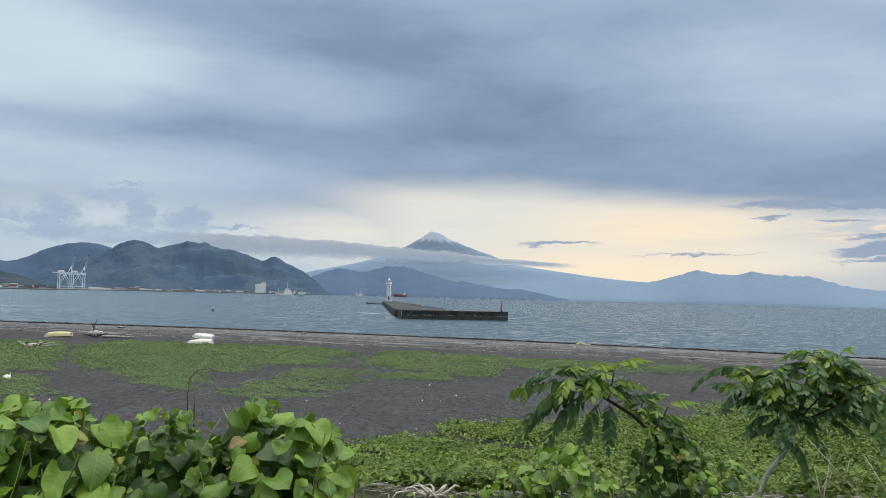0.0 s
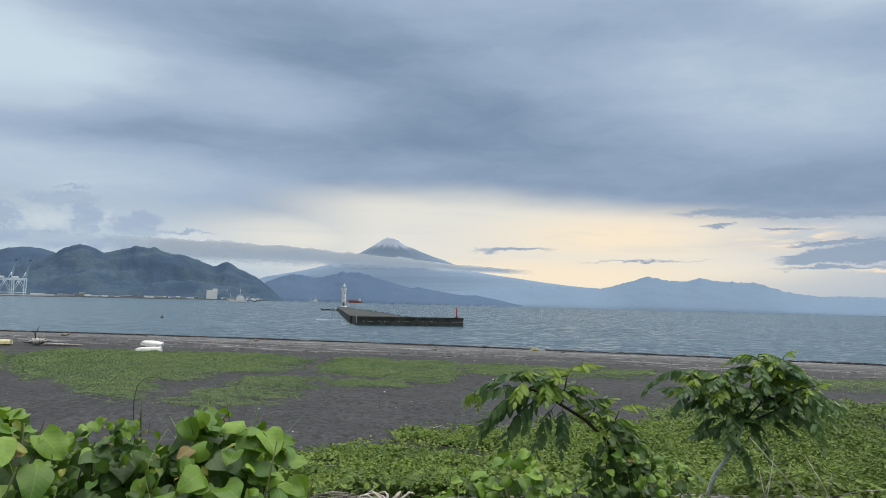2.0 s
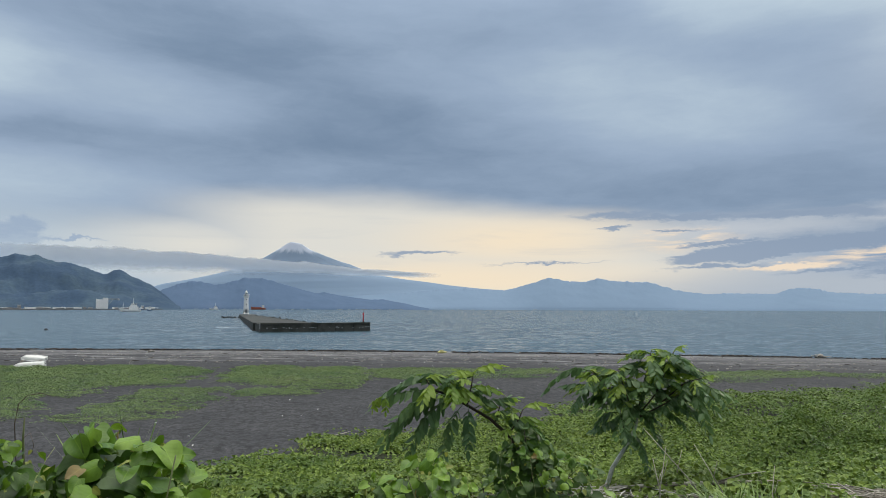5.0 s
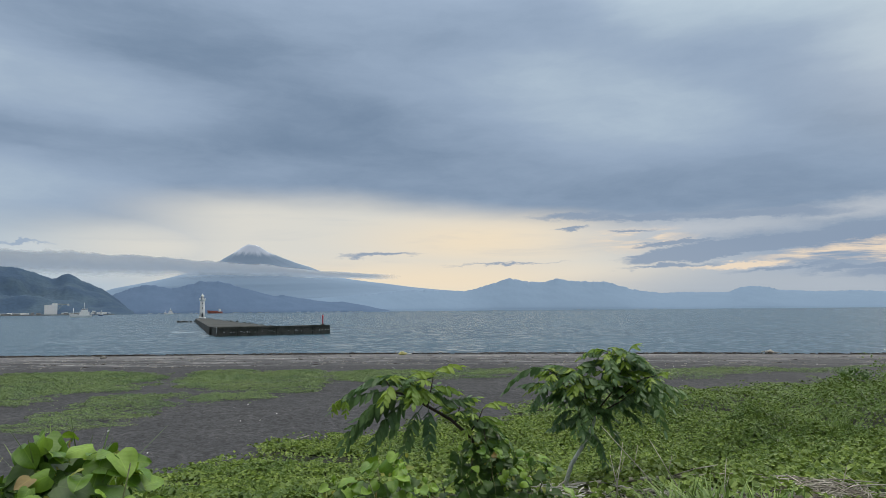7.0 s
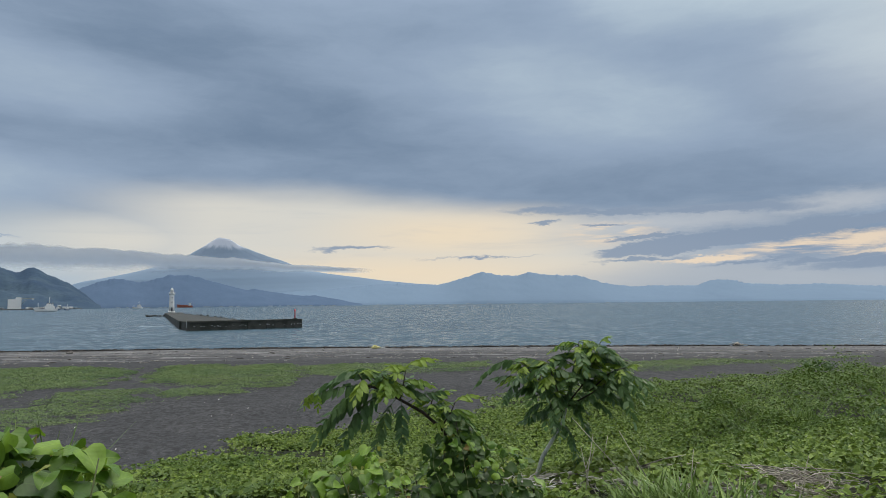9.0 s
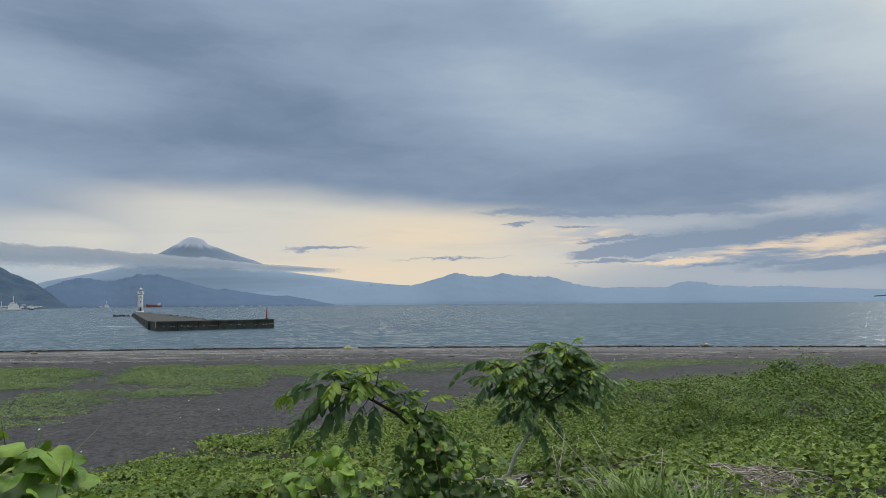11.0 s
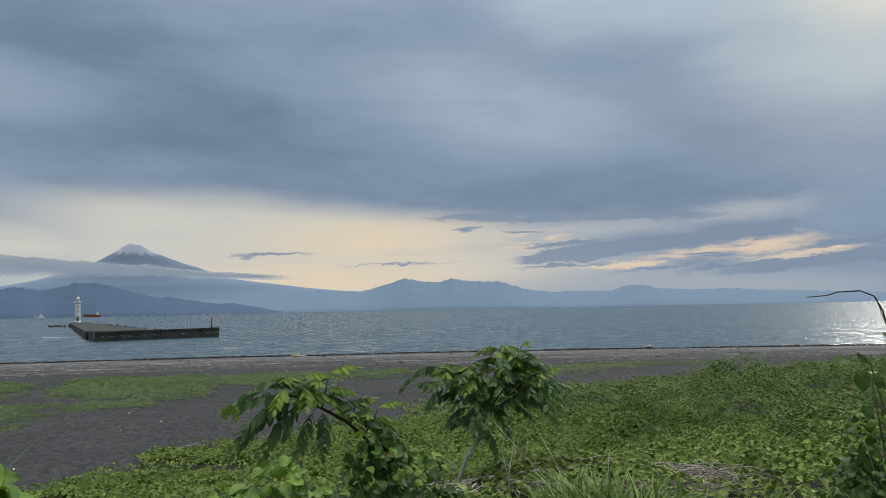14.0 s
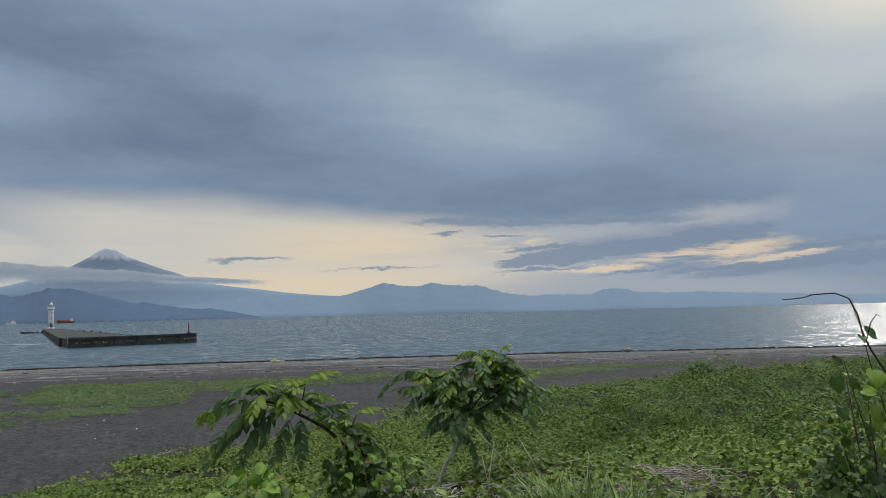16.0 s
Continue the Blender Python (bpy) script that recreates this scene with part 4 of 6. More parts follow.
def ship(at, length, rz, hull_mat, label, cargo=False):
    s = thing("ship", at, label, "ship", "ships at anchor", rz=rz)
    b, d = length * 0.2, length * (0.13 if cargo else 0.12)
    part("hull", hull(length, b, d), hull_mat, s)
    if cargo:
        part("bridge", box(bmesh.new(), (-length * 0.32, 0, d + length * 0.09), (length * 0.16, b * 0.8, length * 0.2), bevel=0.3), M_WHITE, s, "white bridge")
        for k in range(4):
            part("hatch", box(bmesh.new(), (length * (-0.14 + 0.14 * k), 0, d + length * 0.025), (length * 0.12, b * 0.8, length * 0.06), bevel=0.1), M_RUST, s)
        part("mast", tube(bmesh.new(), [(length * 0.38, 0, d), (length * 0.38, 0, d + length * 0.16)], 0.4, 6), M_RUST, s)
    else:
        part("deckhouse", box(bmesh.new(), (-length * 0.16, 0, d + length * 0.06), (length * 0.44, b * 0.75, length * 0.20), bevel=0.1), M_WHITE, s)
        part("upper_deck", box(bmesh.new(), (-length * 0.15, 0, d + length * 0.20), (length * 0.32, b * 0.65, length * 0.09), bevel=0.1), M_WHITE, s)
        wheelhouse = part("wheelhouse", box(bmesh.new(), (-length * 0.12, 0, d + length * 0.27), (length * 0.18, b * 0.55, length * 0.09), bevel=0.1), M_WHITE, s)
        part("window_band", box(bmesh.new(), (-length * 0.12, 0, d + length * 0.28), (length * 0.184, b * 0.57, length * 0.025)), M_DARK, wheelhouse, "dark window band")
        mast = part("mast", tube(bmesh.new(), [(-length * 0.14, 0, d + length * 0.3), (-length * 0.14, 0, d + length * 0.62)], [length * 0.013, length * 0.005], 6), M_WHITE, s)
        part("fore_mast", tube(bmesh.new(), [(length * 0.36, 0, d), (length * 0.36, 0, d + length * 0.36)], [length * 0.012, length * 0.005], 6), M_WHITE, s)
        part("funnel", box(bmesh.new(), (-length * 0.28, 0, d + length * 0.27), (length * 0.07, b * 0.3, length * 0.12), bevel=0.1), M_GREY, s)
        part("yard", tube(bmesh.new(), [(-length * 0.14, -b * 0.3, d + length * 0.40), (-length * 0.14, b * 0.3, d + length * 0.40)], length * 0.006, 5), M_WHITE, mast)
    return s


for a, r, length, rz, mat, label, cargo in (
        (13.0, 1235, 31, 190, M_WHITE, "white survey ship with tall masts at anchor", False),
        (11.7, 1640, 18, 120, M_HULL_BLUE, "small fishing boat with a dark hull", False),
        (12.35, 2100, 20, 175, M_HULL_BLUE, "low blue-hulled work boat near the shore", False),
        (6.95, 2300, 28, 170, M_WHITE, "white fishing vessel off the far shore", False),
        (3.55, 2800, 54, 185, M_RUST, "red-hulled cargo ship with a white bridge", True)):
    x, y, _ = polar(a, r)
    ship((x, y, 0), length, a + rz, mat, label, cargo)

buoy = thing("buoy", (-77, 230, 0), "small dark marker buoy with a thin pole", "buoy")
part("float", lathe(bmesh.new(), [(0.12, -0.4), (0.5, -0.2), (0.55, 0.15), (0.3, 0.45), (0.1, 0.65)], 14), M_DARK, buoy)
part("pole", tube(bmesh.new(), [(0, 0, 0.6), (0.05, 0, 1.7)], 0.04, 6), M_DARK, buoy)

# ---- breakwater and its lights ----
TOP = 2.5


def prism(points, z0, z1, bevel=0.0):
    bm = bmesh.new()
    lo = [bm.verts.new((x, y, z0)) for x, y in points]
    hi = [bm.verts.new((x, y, z1)) for x, y in points]
    n = len(points)
    bm.faces.new(lo[::-1])
    bm.faces.new(hi)
    for i in range(n):
        bm.faces.new((lo[i], lo[(i + 1) % n], hi[(i + 1) % n], hi[i]))
    bmesh.ops.recalc_face_normals(bm, faces=bm.faces)
    if bevel:
        bmesh.ops.bevel(bm, geom=list(bm.edges), offset=bevel, segments=1, affect="EDGES")
    return bm


pier = thing("breakwater", (0, 0, 0), "dark weathered concrete breakwater with a bent arm", "breakwater")
part("arm", prism([(-15, 217), (2, 219), (-12, 320), (-30, 440), (-32, 500), (-44, 500), (-34, 401)], -4, TOP - 0.05), M_TOP, pier)
part("head_core", prism([(-11.6, 203.6), (20.2, 214.2), (18, 222), (-14.5, 217.5)], -4, TOP - 0.15), M_TOP, pier)
a0, b0 = Vector((-12, 203.2)), Vector((20.6, 213.9))
along = (b0 - a0).normalized()
inward = Vector((-along.y, along.x))
for k in range(6):
    p = a0.lerp(b0, k / 6) + along * 0.04
    q = a0.lerp(b0, (k + 1) / 6) - along * 0.04
    r = [p, q, q + inward * 1.6, p + inward * 1.6]
    part("wall_block", prism([tuple(v) for v in r], -3.5, TOP - 0.55 + 0.03 * (k % 2), 0.06), M_CONCRETE, pier)
    r = [p - inward * 0.12, q - inward * 0.12, q + inward * 1.4, p + inward * 1.4]
    part("coping", prism([tuple(v) for v in r], TOP - 0.5, TOP + 0.12 + 0.02 * (k % 3), 0.05), M_CONCRETE, pier)
rr = random.Random(33)
for k in range(30):
    t = rr.choice((rr.uniform(0.16, 0.5), rr.uniform(0.6, 0.72), rr.uniform(0.86, 0.99), rr.uniform(0.05, 0.95)))
    p = a0.lerp(b0, t) - inward * 0.03
    part("worn_patch", box(bmesh.new(), (p.x, p.y, rr.uniform(0.95, 1.3)), (rr.uniform(0.2, 0.7), 0.10, rr.uniform(0.10, 0.32)), math.degrees(math.atan2(along.y, along.x)), bevel=0.03), M_GREY if k % 3 else M_SHED, pier, "pale spalled concrete patch")
part("quoin", prism([(-12.16, 203.0), (-12.02, 203.03), (-12.0, 203.6), (-12.2, 203.5)], 0.9, TOP + 0.12, 0.03), M_GREY, pier, "pale strip along the corner edge")


def boulders(name, spots, size, mat, seed):
    """Broken rocks joined into one heap."""
    rr = random.Random(seed)
    bm = bmesh.new()
    for x, y, z in spots:
        s = size * rr.uniform(0.6, 1.3)
        made = bmesh.ops.create_icosphere(bm, subdivisions=1, radius=s)["verts"]
        for v in made:
            v.co *= rr.uniform(0.75, 1.15)
            v.co.z *= 0.75
        bmesh.ops.transform(bm, matrix=pose(x, y, z, rr.uniform(0, 90), rr.uniform(0, 90), rr.uniform(0, 360)), verts=made)
    return part(name, bm, mat)


rr = random.Random(8)
spots = []
for k in range(300):
    t = rr.random() ** 0.8
    x = np.interp(t, [0, 0.45, 1], [3.5, -11, -29]) + rr.uniform(-2.5, 3.5)
    y = 221 + 215 * t + rr.uniform(-2, 2)
    spots.append((float(x), float(y), rr.uniform(0.3, 2.25)))
for k in range(80):
    spots.append((-41 - 15 * rr.random() ** 1.4, 486 + rr.uniform(-6, 18), rr.uniform(-0.5, 0.9)))
tagged(boulders("armour_rocks", spots, 0.55, M_ROCK, 2), "heap of grey armour rocks along the breakwater", "rocks", kind="stuff")

lx, ly = -37.7, 477.0
light = thing("lighthouse", (lx, ly, TOP - 0.05), "white round lighthouse tower with a gallery and lantern", "lighthouse")
part("plinth", lathe(bmesh.new(), [(2.15, 0), (2.15, 0.9), (1.95, 1.0)], 24), M_WHITE, light)
tower = part("tower", lathe(bmesh.new(), [(1.85, 0.9), (1.6, 4), (1.45, 9), (1.45, 10.6)], 28), M_WHITE, light)
gallery = part("gallery", lathe(bmesh.new(), [(1.5, 10.6), (2.0, 11.1), (2.0, 11.4)], 28), M_WHITE, light)
for z in (11.9, 12.4):
    bm = bmesh.new()
    ring = [(1.9 * math.cos(i * math.pi / 12), 1.9 * math.sin(i * math.pi / 12), z) for i in range(25)]
    part("rail", tube(bm, ring, 0.05, 5), M_WHITE, gallery)
for i in range(12):
    a = i * math.pi / 6
    part("rail_post", tube(bmesh.new(), [(1.9 * math.cos(a), 1.9 * math.sin(a), 11.4), (1.9 * math.cos(a), 1.9 * math.sin(a), 12.4)], 0.05, 5), M_WHITE, gallery)
part("lantern", lathe(bmesh.new(), [(0.95, 11.4), (0.95, 13.2)], 16), M_GREY, light, "grey glazed lantern room")
part("dome", lathe(bmesh.new(), [(1.15, 13.2), (0.9, 13.9), (0.45, 14.5), (0.08, 14.8), (0.05, 15.4)], 16), M_WHITE, light)
for z in (3.2, 6.4, 9.2):
    part("window", box(bmesh.new(), (0.25, -1.62 + z * 0.018, z), (0.5, 0.3, 0.8), bevel=0.04), M_DARK, tower)
part("door", box(bmesh.new(), (0.2, -1.82, 2.0), (0.9, 0.25, 2.1), bevel=0.04), M_DARK, tower)

light.scale = (1.0, 1.0, 1.09)

bx, by, _ = polar(-4.9, 215.5)
beacon = thing("beacon", (bx, by, TOP + 0.1 - 0.25), "slim red beacon post with a lamp on top", "beacon")
part("footing", box(bmesh.new(), (0, 0, 0.25), (1.0, 1.0, 0.5), bevel=0.05), M_CONCRETE, beacon)
part("post", lathe(bmesh.new(), [(0.20, 0.45), (0.15, 2.0), (0.14, 2.55)], 16), M_RED, beacon)
part("collar", lathe(bmesh.new(), [(0.20, 2.5), (0.34, 2.62), (0.34, 2.75)], 16), M_RED, beacon)
part("lamp", lathe(bmesh.new(), [(0.2, 2.75), (0.24, 3.05), (0.1, 3.3)], 12), M_RED, beacon)


def far_town():
    """Specks of pale houses at the foot of the far hills."""
    rr = random.Random(91)
    bm = bmesh.new()
    for k in range(64):
        if k < 40:
            a, r = rr.uniform(-9, 8.5), 3345
        else:
            a, r = rr.choice((-12, -19, -20.5, -25, -27, -31)) + rr.gauss(0, 1.3), 4046
        x, y, _ = polar(a, r)
        w, h = rr.uniform(4, 16), rr.uniform(1.0, 2.8)
        box(bm, (float(x), float(y), h / 2), (w, 6, h + 1), a)
    tagged(part("far_town", bm, M_GREY), "specks of pale houses along the far shore", "buildings", kind="stuff")


far_town()

# ---- plants on the bank ----
def blade_rows(length, width, outline, droop, fold, rows=7):
    """Vertices and faces of one leaf along +y: outline gives the half width, fold lifts the sides, droop lets the tip sink."""
    verts, faces = [], []
    for i in range(rows):
        t = i / (rows - 1)
        w = width / 2 * outline(t)
        y = length * (t - 0.12 * droop * t * t)
        z = -droop * length * 0.35 * t * t
        for s in (-1, -0.5, 0, 0.5, 1):
            ripple = 0.065 * length * math.sin(7 * t + 2.5 * s + 9 * droop) * abs(s)
            verts.append((w * s, y - (0.10 * length * abs(s) * (1 - t) * (1 - t) if t < 0.3 else 0), z + fold * w * (abs(s) ** 1.3) - 0.12 * w * (abs(s) == 1) + ripple))
    for i in range(rows - 1):
        for j in range(4):
            a = i * 5 + j
            faces.append((a, a + 1, a + 6, a + 5))
    return verts, faces


def ovate(t):
    return max(0.03, (math.sin(math.pi * min(1, (t * 0.95 + 0.05) ** 0.66)) ** 0.62) * (1 - 0.12 * t))


def lance(t):
    return max(0.03, math.sin(math.pi * (t * 0.93 + 0.04) ** 0.8) ** 0.75)


def leaf_mesh(name, length, width, outline, droop, fold, mat, rows=10):
    me = bpy.data.meshes.new(name)
    v, f = blade_rows(length, width, outline, droop, fold, rows)
    me.from_pydata(v, [], f)
    me.materials.append(mat)
    me.polygons.foreach_set("use_smooth", [True] * len(me.polygons))
    return me


KUDZU = [leaf_mesh("kudzu_leaf", l, w, ovate, d, f, L_KUDZU) for l, w, d, f in
         ((0.125, 0.115, 0.45, 0.38), (0.14, 0.12, 0.8, 0.22), (0.11, 0.105, 0.25, 0.5), (0.10, 0.085, 0.7, -0.25), (0.075, 0.065, 0.4, 0.4))]
SHOOTS = [leaf_mesh("shoot_leaf", l, w, ovate, d, f, L_SHOOT, 5) for l, w, d, f in ((0.055, 0.042, 0.3, 0.4), (0.04, 0.03, 0.5, 0.5))]
KUDZU_SHADED = [leaf_mesh("kudzu_leaf_shaded", l, w, ovate, d, f, L_KUDZU_SHADED) for l, w, d, f in
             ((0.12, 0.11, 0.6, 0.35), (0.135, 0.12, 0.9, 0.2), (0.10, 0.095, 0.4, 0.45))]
REDDISH = [leaf_mesh("reddened_leaf", 0.06, 0.05, ovate, 0.3, 0.3, L_RED)]


def frame_of(tip, normal):
    """A rotation whose y axis runs along tip and whose z axis leans to normal."""
    y = Vector(tip).normalized()
    z = (Vector(normal) - y * Vector(normal).dot(y)).normalized()
    x = y.cross(z)
    return Matrix((x, y, z)).transposed().to_4x4()


def put(name, me, parent, at, tip, normal, scale=1.0):
    """One leaf as a part, on shared mesh data."""
    ob = new(name, me)
    ob.parent = parent
    ob.matrix_basis = Matrix.Translation(at) @ frame_of(tip, normal) @ Matrix.Scale(scale, 4)
    return ob


def tendril(name, parent, pts, radius, mat=None):
    return part(name, tube(bmesh.new(), pts, [radius * (1 - 0.6 * i / (len(pts) - 1)) for i in range(len(pts))], 6), mat or M_VINE, parent)


def kudzu_bush(base, mounds, label, seed, young=0.75, stems=9, leaf=1.0, dim=0.6):
    """A tangle of vine over mounds of (centre, radii, leaves), given relative to base."""
    rr = random.Random(seed)
    bush = thing("kudzu_bush", base, label, "bush", "vine thickets on the bank")
    for centre, radii, count, *fresh in mounds:
        fresh = fresh[0] if fresh else young
        c = Vector(centre)
        made = 0
        while made < count:
            d = Vector((rr.gauss(0, 1), rr.gauss(0, 1), rr.gauss(0.35, 1))).normalized()
            if d.z < -0.45 or (d.y > 0.55 and rr.random() < 0.7):
                continue
            depth = 1 - abs(rr.gauss(0, 0.16))
            p = c + Vector((d.x * radii[0], d.y * radii[1], d.z * radii[2])) * depth
            # old picks deep and low leaves, drawn with shade in their colour
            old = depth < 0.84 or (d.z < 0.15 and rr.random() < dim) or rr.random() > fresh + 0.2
            kind = rr.choice(KUDZU_SHADED) if old else rr.choice(KUDZU)
            odd = rr.random()
            if odd < 0.012 + (0.05 if d.z < 0.1 else 0):
                kind = REDDISH[0]
            elif odd < 0.20:
                kind = rr.choice(SHOOTS)
            normal = d * 0.5 + Vector((rr.uniform(-0.8, 0.8), rr.uniform(-1.1, 0.3), rr.uniform(0.2, 1.0)))
            out = Vector((d.x, d.y, 0)) * 0.7 + Vector((rr.uniform(-0.9, 0.9), rr.uniform(-0.9, 0.4), rr.uniform(-0.9, 0.1)))
            if out.length < 0.1:
                continue
            low = 0.55 if fresh < 0.32 else 0.75 if d.z < 0.05 else 1.0
            put("leaf", kind, bush, p, out, normal, leaf * low * (0.32 + 0.54 * rr.random()))
            made += 1
        for k in range(int(count * (0.55 if fresh >= 0.32 else 0.85))):       # leaves inside, with shade put into their colour
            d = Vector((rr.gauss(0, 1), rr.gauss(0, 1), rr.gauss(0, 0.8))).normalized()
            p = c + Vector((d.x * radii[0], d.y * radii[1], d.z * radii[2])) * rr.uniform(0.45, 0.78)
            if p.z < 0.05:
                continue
            put("inner_leaf", rr.choice(KUDZU_SHADED), bush, p, (rr.uniform(-1, 1), rr.uniform(-1, 0.3), rr.uniform(-0.9, 0.1)), (d.x * 0.5, d.y - 0.5, rr.uniform(0.2, 1)), leaf * rr.uniform(0.6, 1.0))
        for k in range(2):                       # winding young shoots over the leaves
            a, turn = rr.uniform(3.3, 6.1), rr.uniform(-1.6, 1.6)
            pts = []
            for i in range(15):
                t = i / 14
                ang = a + turn * t
                rise = 0.35 + 0.5 * math.sin(2.6 * t + a) + 0.04 * math.sin(17 * t + a)
                flat = math.sqrt(max(0.05, 1 - min(0.95, rise * rise)))
                pts.append(c + Vector((radii[0] * math.cos(ang) * flat, radii[1] * math.sin(ang) * flat, radii[2] * rise)) * 1.03)
            tendril("runner", bush, pts, 0.0012, M_RUNNER)
        for k in range(stems):
            d = Vector((rr.uniform(-0.8, 0.8), rr.uniform(-0.7, 0.5), rr.uniform(0.1, 0.9)))
            top = c + Vector((d.x * radii[0], d.y * radii[1], d.z * radii[2])) * 0.95
            foot = Vector((c.x + rr.uniform(-0.3, 0.3) * radii[0], c.y + rr.uniform(-0.3, 0.3) * radii[1], 0.0))
            mid = foot.lerp(top, 0.55) + Vector((rr.uniform(-0.08, 0.08), rr.uniform(-0.08, 0.08), 0.08))
            pts = [foot, foot.lerp(mid, 0.5) + Vector((0.02, 0, 0.03)), mid, mid.lerp(top, 0.6) + Vector((0, 0, 0.03)), top]
            part("stem", tube(bmesh.new(), pts, [0.005, 0.004, 0.003, 0.0025, 0.002], 5), M_VINE if rr.random() < 0.6 else M_STEM, bush)
    return bush


def blade_grass(bm, at, height, lean, width, turn):
    """One arching blade of grass."""
    side = Vector((math.cos(turn), math.sin(turn), 0))
    fall = Vector((-math.sin(turn), math.cos(turn), 0)) * lean
    rows = []
    for i in range(5):
        t = i / 4
        p = Vector(at) + Vector((0, 0, height * (t - 0.25 * lean * t * t))) + fall * height * t * t
        w = width / 2 * (1 - t ** 1.5) + 0.0006
        rows.append((bm.verts.new(p - side * w), bm.verts.new(p + side * w)))
    for a, b in zip(rows, rows[1:]):
        bm.faces.new((a[0], a[1], b[1], b[0]))


GRASS_Z = 5.5
left_bush = kudzu_bush((-0.75, 2.05, GRASS_Z),
                       [((0.24, 0.05, 0.78), (0.26, 0.27, 0.40), 310), ((-0.06, 0.0, 0.79), (0.25, 0.24, 0.36), 460, 0.25),
                        ((-0.36, -0.12, 0.78), (0.27, 0.28, 0.43), 280), ((-0.33, -0.08, 1.02), (0.17, 0.17, 0.17), 75, 0.9), ((-0.75, -0.25, 0.70), (0.32, 0.3, 0.45), 130), ((-0.40, 0.02, 0.56), (0.42, 0.26, 0.36), 240, 0.2), ((0.0, -0.02, 0.58), (0.42, 0.24, 0.34), 260, 0.1), ((-0.70, 0.0, 0.52), (0.34, 0.2, 0.36), 110, 0.3), ((-0.80, 0.35, 0.42), (0.4, 0.25, 0.36), 90, 0.1), ((-0.62, -0.08, 0.50), (0.30, 0.18, 0.34), 160, 0.2), ((-0.30, 0.30, 0.40), (0.7, 0.2, 0.36), 200, 0.0)],
                       "dense kudzu thicket with broad bright green leaves", 5, young=0.8, stems=18, dim=0.75)
tendril("dead_stalk", left_bush, [(-0.02, 0.05, 0.6), (-0.019, 0.085, 1.045), (-0.027, 0.076, 1.175), (-0.018, 0.073, 1.231), (0.005, 0.071, 1.254), (0.04, 0.071, 1.259), (0.068, 0.071, 1.249)], 0.0019, M_TWIG)
tendril("dead_stalk", left_bush, [(-0.005, 0.06, 0.7), (-0.002, 0.084, 1.063), (-0.004, 0.078, 1.14), (-0.002, 0.075, 1.193)], 0.005, M_VINE)
tendril("dead_twig", left_bush, [(-0.04, 0.08, 1.02), (-0.017, 0.076, 1.12), (0.013, 0.078, 1.15), (0.023, 0.081, 1.116), (0.02, 0.08, 1.09)], 0.0015, M_TWIG)
tendril("bent_stalk", left_bush, [(-0.20, -0.1, 0.7), (-0.19, -0.1, 1.0), (-0.20, -0.1, 1.06), (-0.24, -0.1, 1.04)], 0.008)
for k in range(3):
    tendril("fresh_stalk", left_bush, [(-0.30 + 0.05 * k, -0.16, 0.5), (-0.29 + 0.06 * k, -0.17, 0.85), (-0.26 + 0.07 * k, -0.17, 1.06 - 0.04 * k)], 0.0055, M_RUNNER)
bm = bmesh.new()
rr = random.Random(17)
for k in range(22):
    blade_grass(bm, (0.24 + rr.uniform(-0.08, 0.05), 0.12 + rr.uniform(-0.05, 0.08), 0.72), rr.uniform(0.36, 0.52), rr.uniform(0.1, 0.5), 0.019, rr.uniform(0, 6.28))
for k in range(8):
    blade_grass(bm, (0.47 + rr.uniform(-0.06, 0.05), 0.14 + rr.uniform(-0.05, 0.08), 0.62), rr.uniform(0.28, 0.40), rr.uniform(0.1, 0.6), 0.012, rr.uniform(0, 6.28))
part("grass_clump", bm, L_GRASS, left_bush, "tall grass blades growing through")

centre_bush = kudzu_bush((0.42, 2.6, GRASS_Z - 0.02), [((0.08, 0.0, 0.66), (0.20, 0.2, 0.33), 150), ((-0.13, 0.02, 0.58), (0.14, 0.17, 0.32), 80)],
                         "small kudzu clump with pale fresh leaves", 11, young=0.8, stems=6, leaf=0.66)
tree_bush = kudzu_bush((1.27, 3.85, GRASS_Z - 0.04), [((0.02, 0.0, 0.46), (0.24, 0.26, 0.36), 170, 0.33), ((0.28, 0.02, 0.34), (0.28, 0.24, 0.34), 150, 0.33), ((-0.15, 0.0, 0.30), (0.18, 0.2, 0.32), 90, 0.15), ((0.0, -0.04, 0.72), (0.15, 0.13, 0.16), 50, 0.55)],
                       "dark kudzu climbing round a sapling", 23, young=0.6, stems=7, leaf=0.82)

# the climbing shoot that reaches over the view at the right
vine = kudzu_bush((2.02, 1.22, GRASS_Z + 0.03), [((0.0, 0.09, 0.86), (0.10, 0.12, 0.30), 40, 0.25), ((-0.05, 0.13, 0.88), (0.15, 0.15, 0.26), 260, 0.0), ((0.0, 0.08, 1.16), (0.07, 0.07, 0.12), 14, 0.9)],
                  "kudzu vine with a curling bare shoot above it", 37, young=0.5, stems=3, leaf=0.44, dim=0.8)
tendril("shoot", vine, [(0.05, -0.02, 0.9), (0.045, 0.03, 1.2), (0.035, 0.039, 1.269), (0.0, 0.05, 1.327), (-0.024, 0.056, 1.377), (-0.04, 0.057, 1.436), (-0.063, 0.064, 1.481), (-0.101, 0.08, 1.498), (-0.161, 0.108, 1.495),
                        (-0.185, 0.12, 1.487), (-0.21, 0.132, 1.484), (-0.24, 0.147, 1.482)], 0.0034, M_STEM)
tendril("shoot", vine, [(0.03, 0.03, 1.1), (-0.01, 0.05, 1.29), (-0.035, 0.055, 1.40), (-0.058, 0.062, 1.47), (-0.05, 0.06, 1.478)], 0.0018, M_STEM)
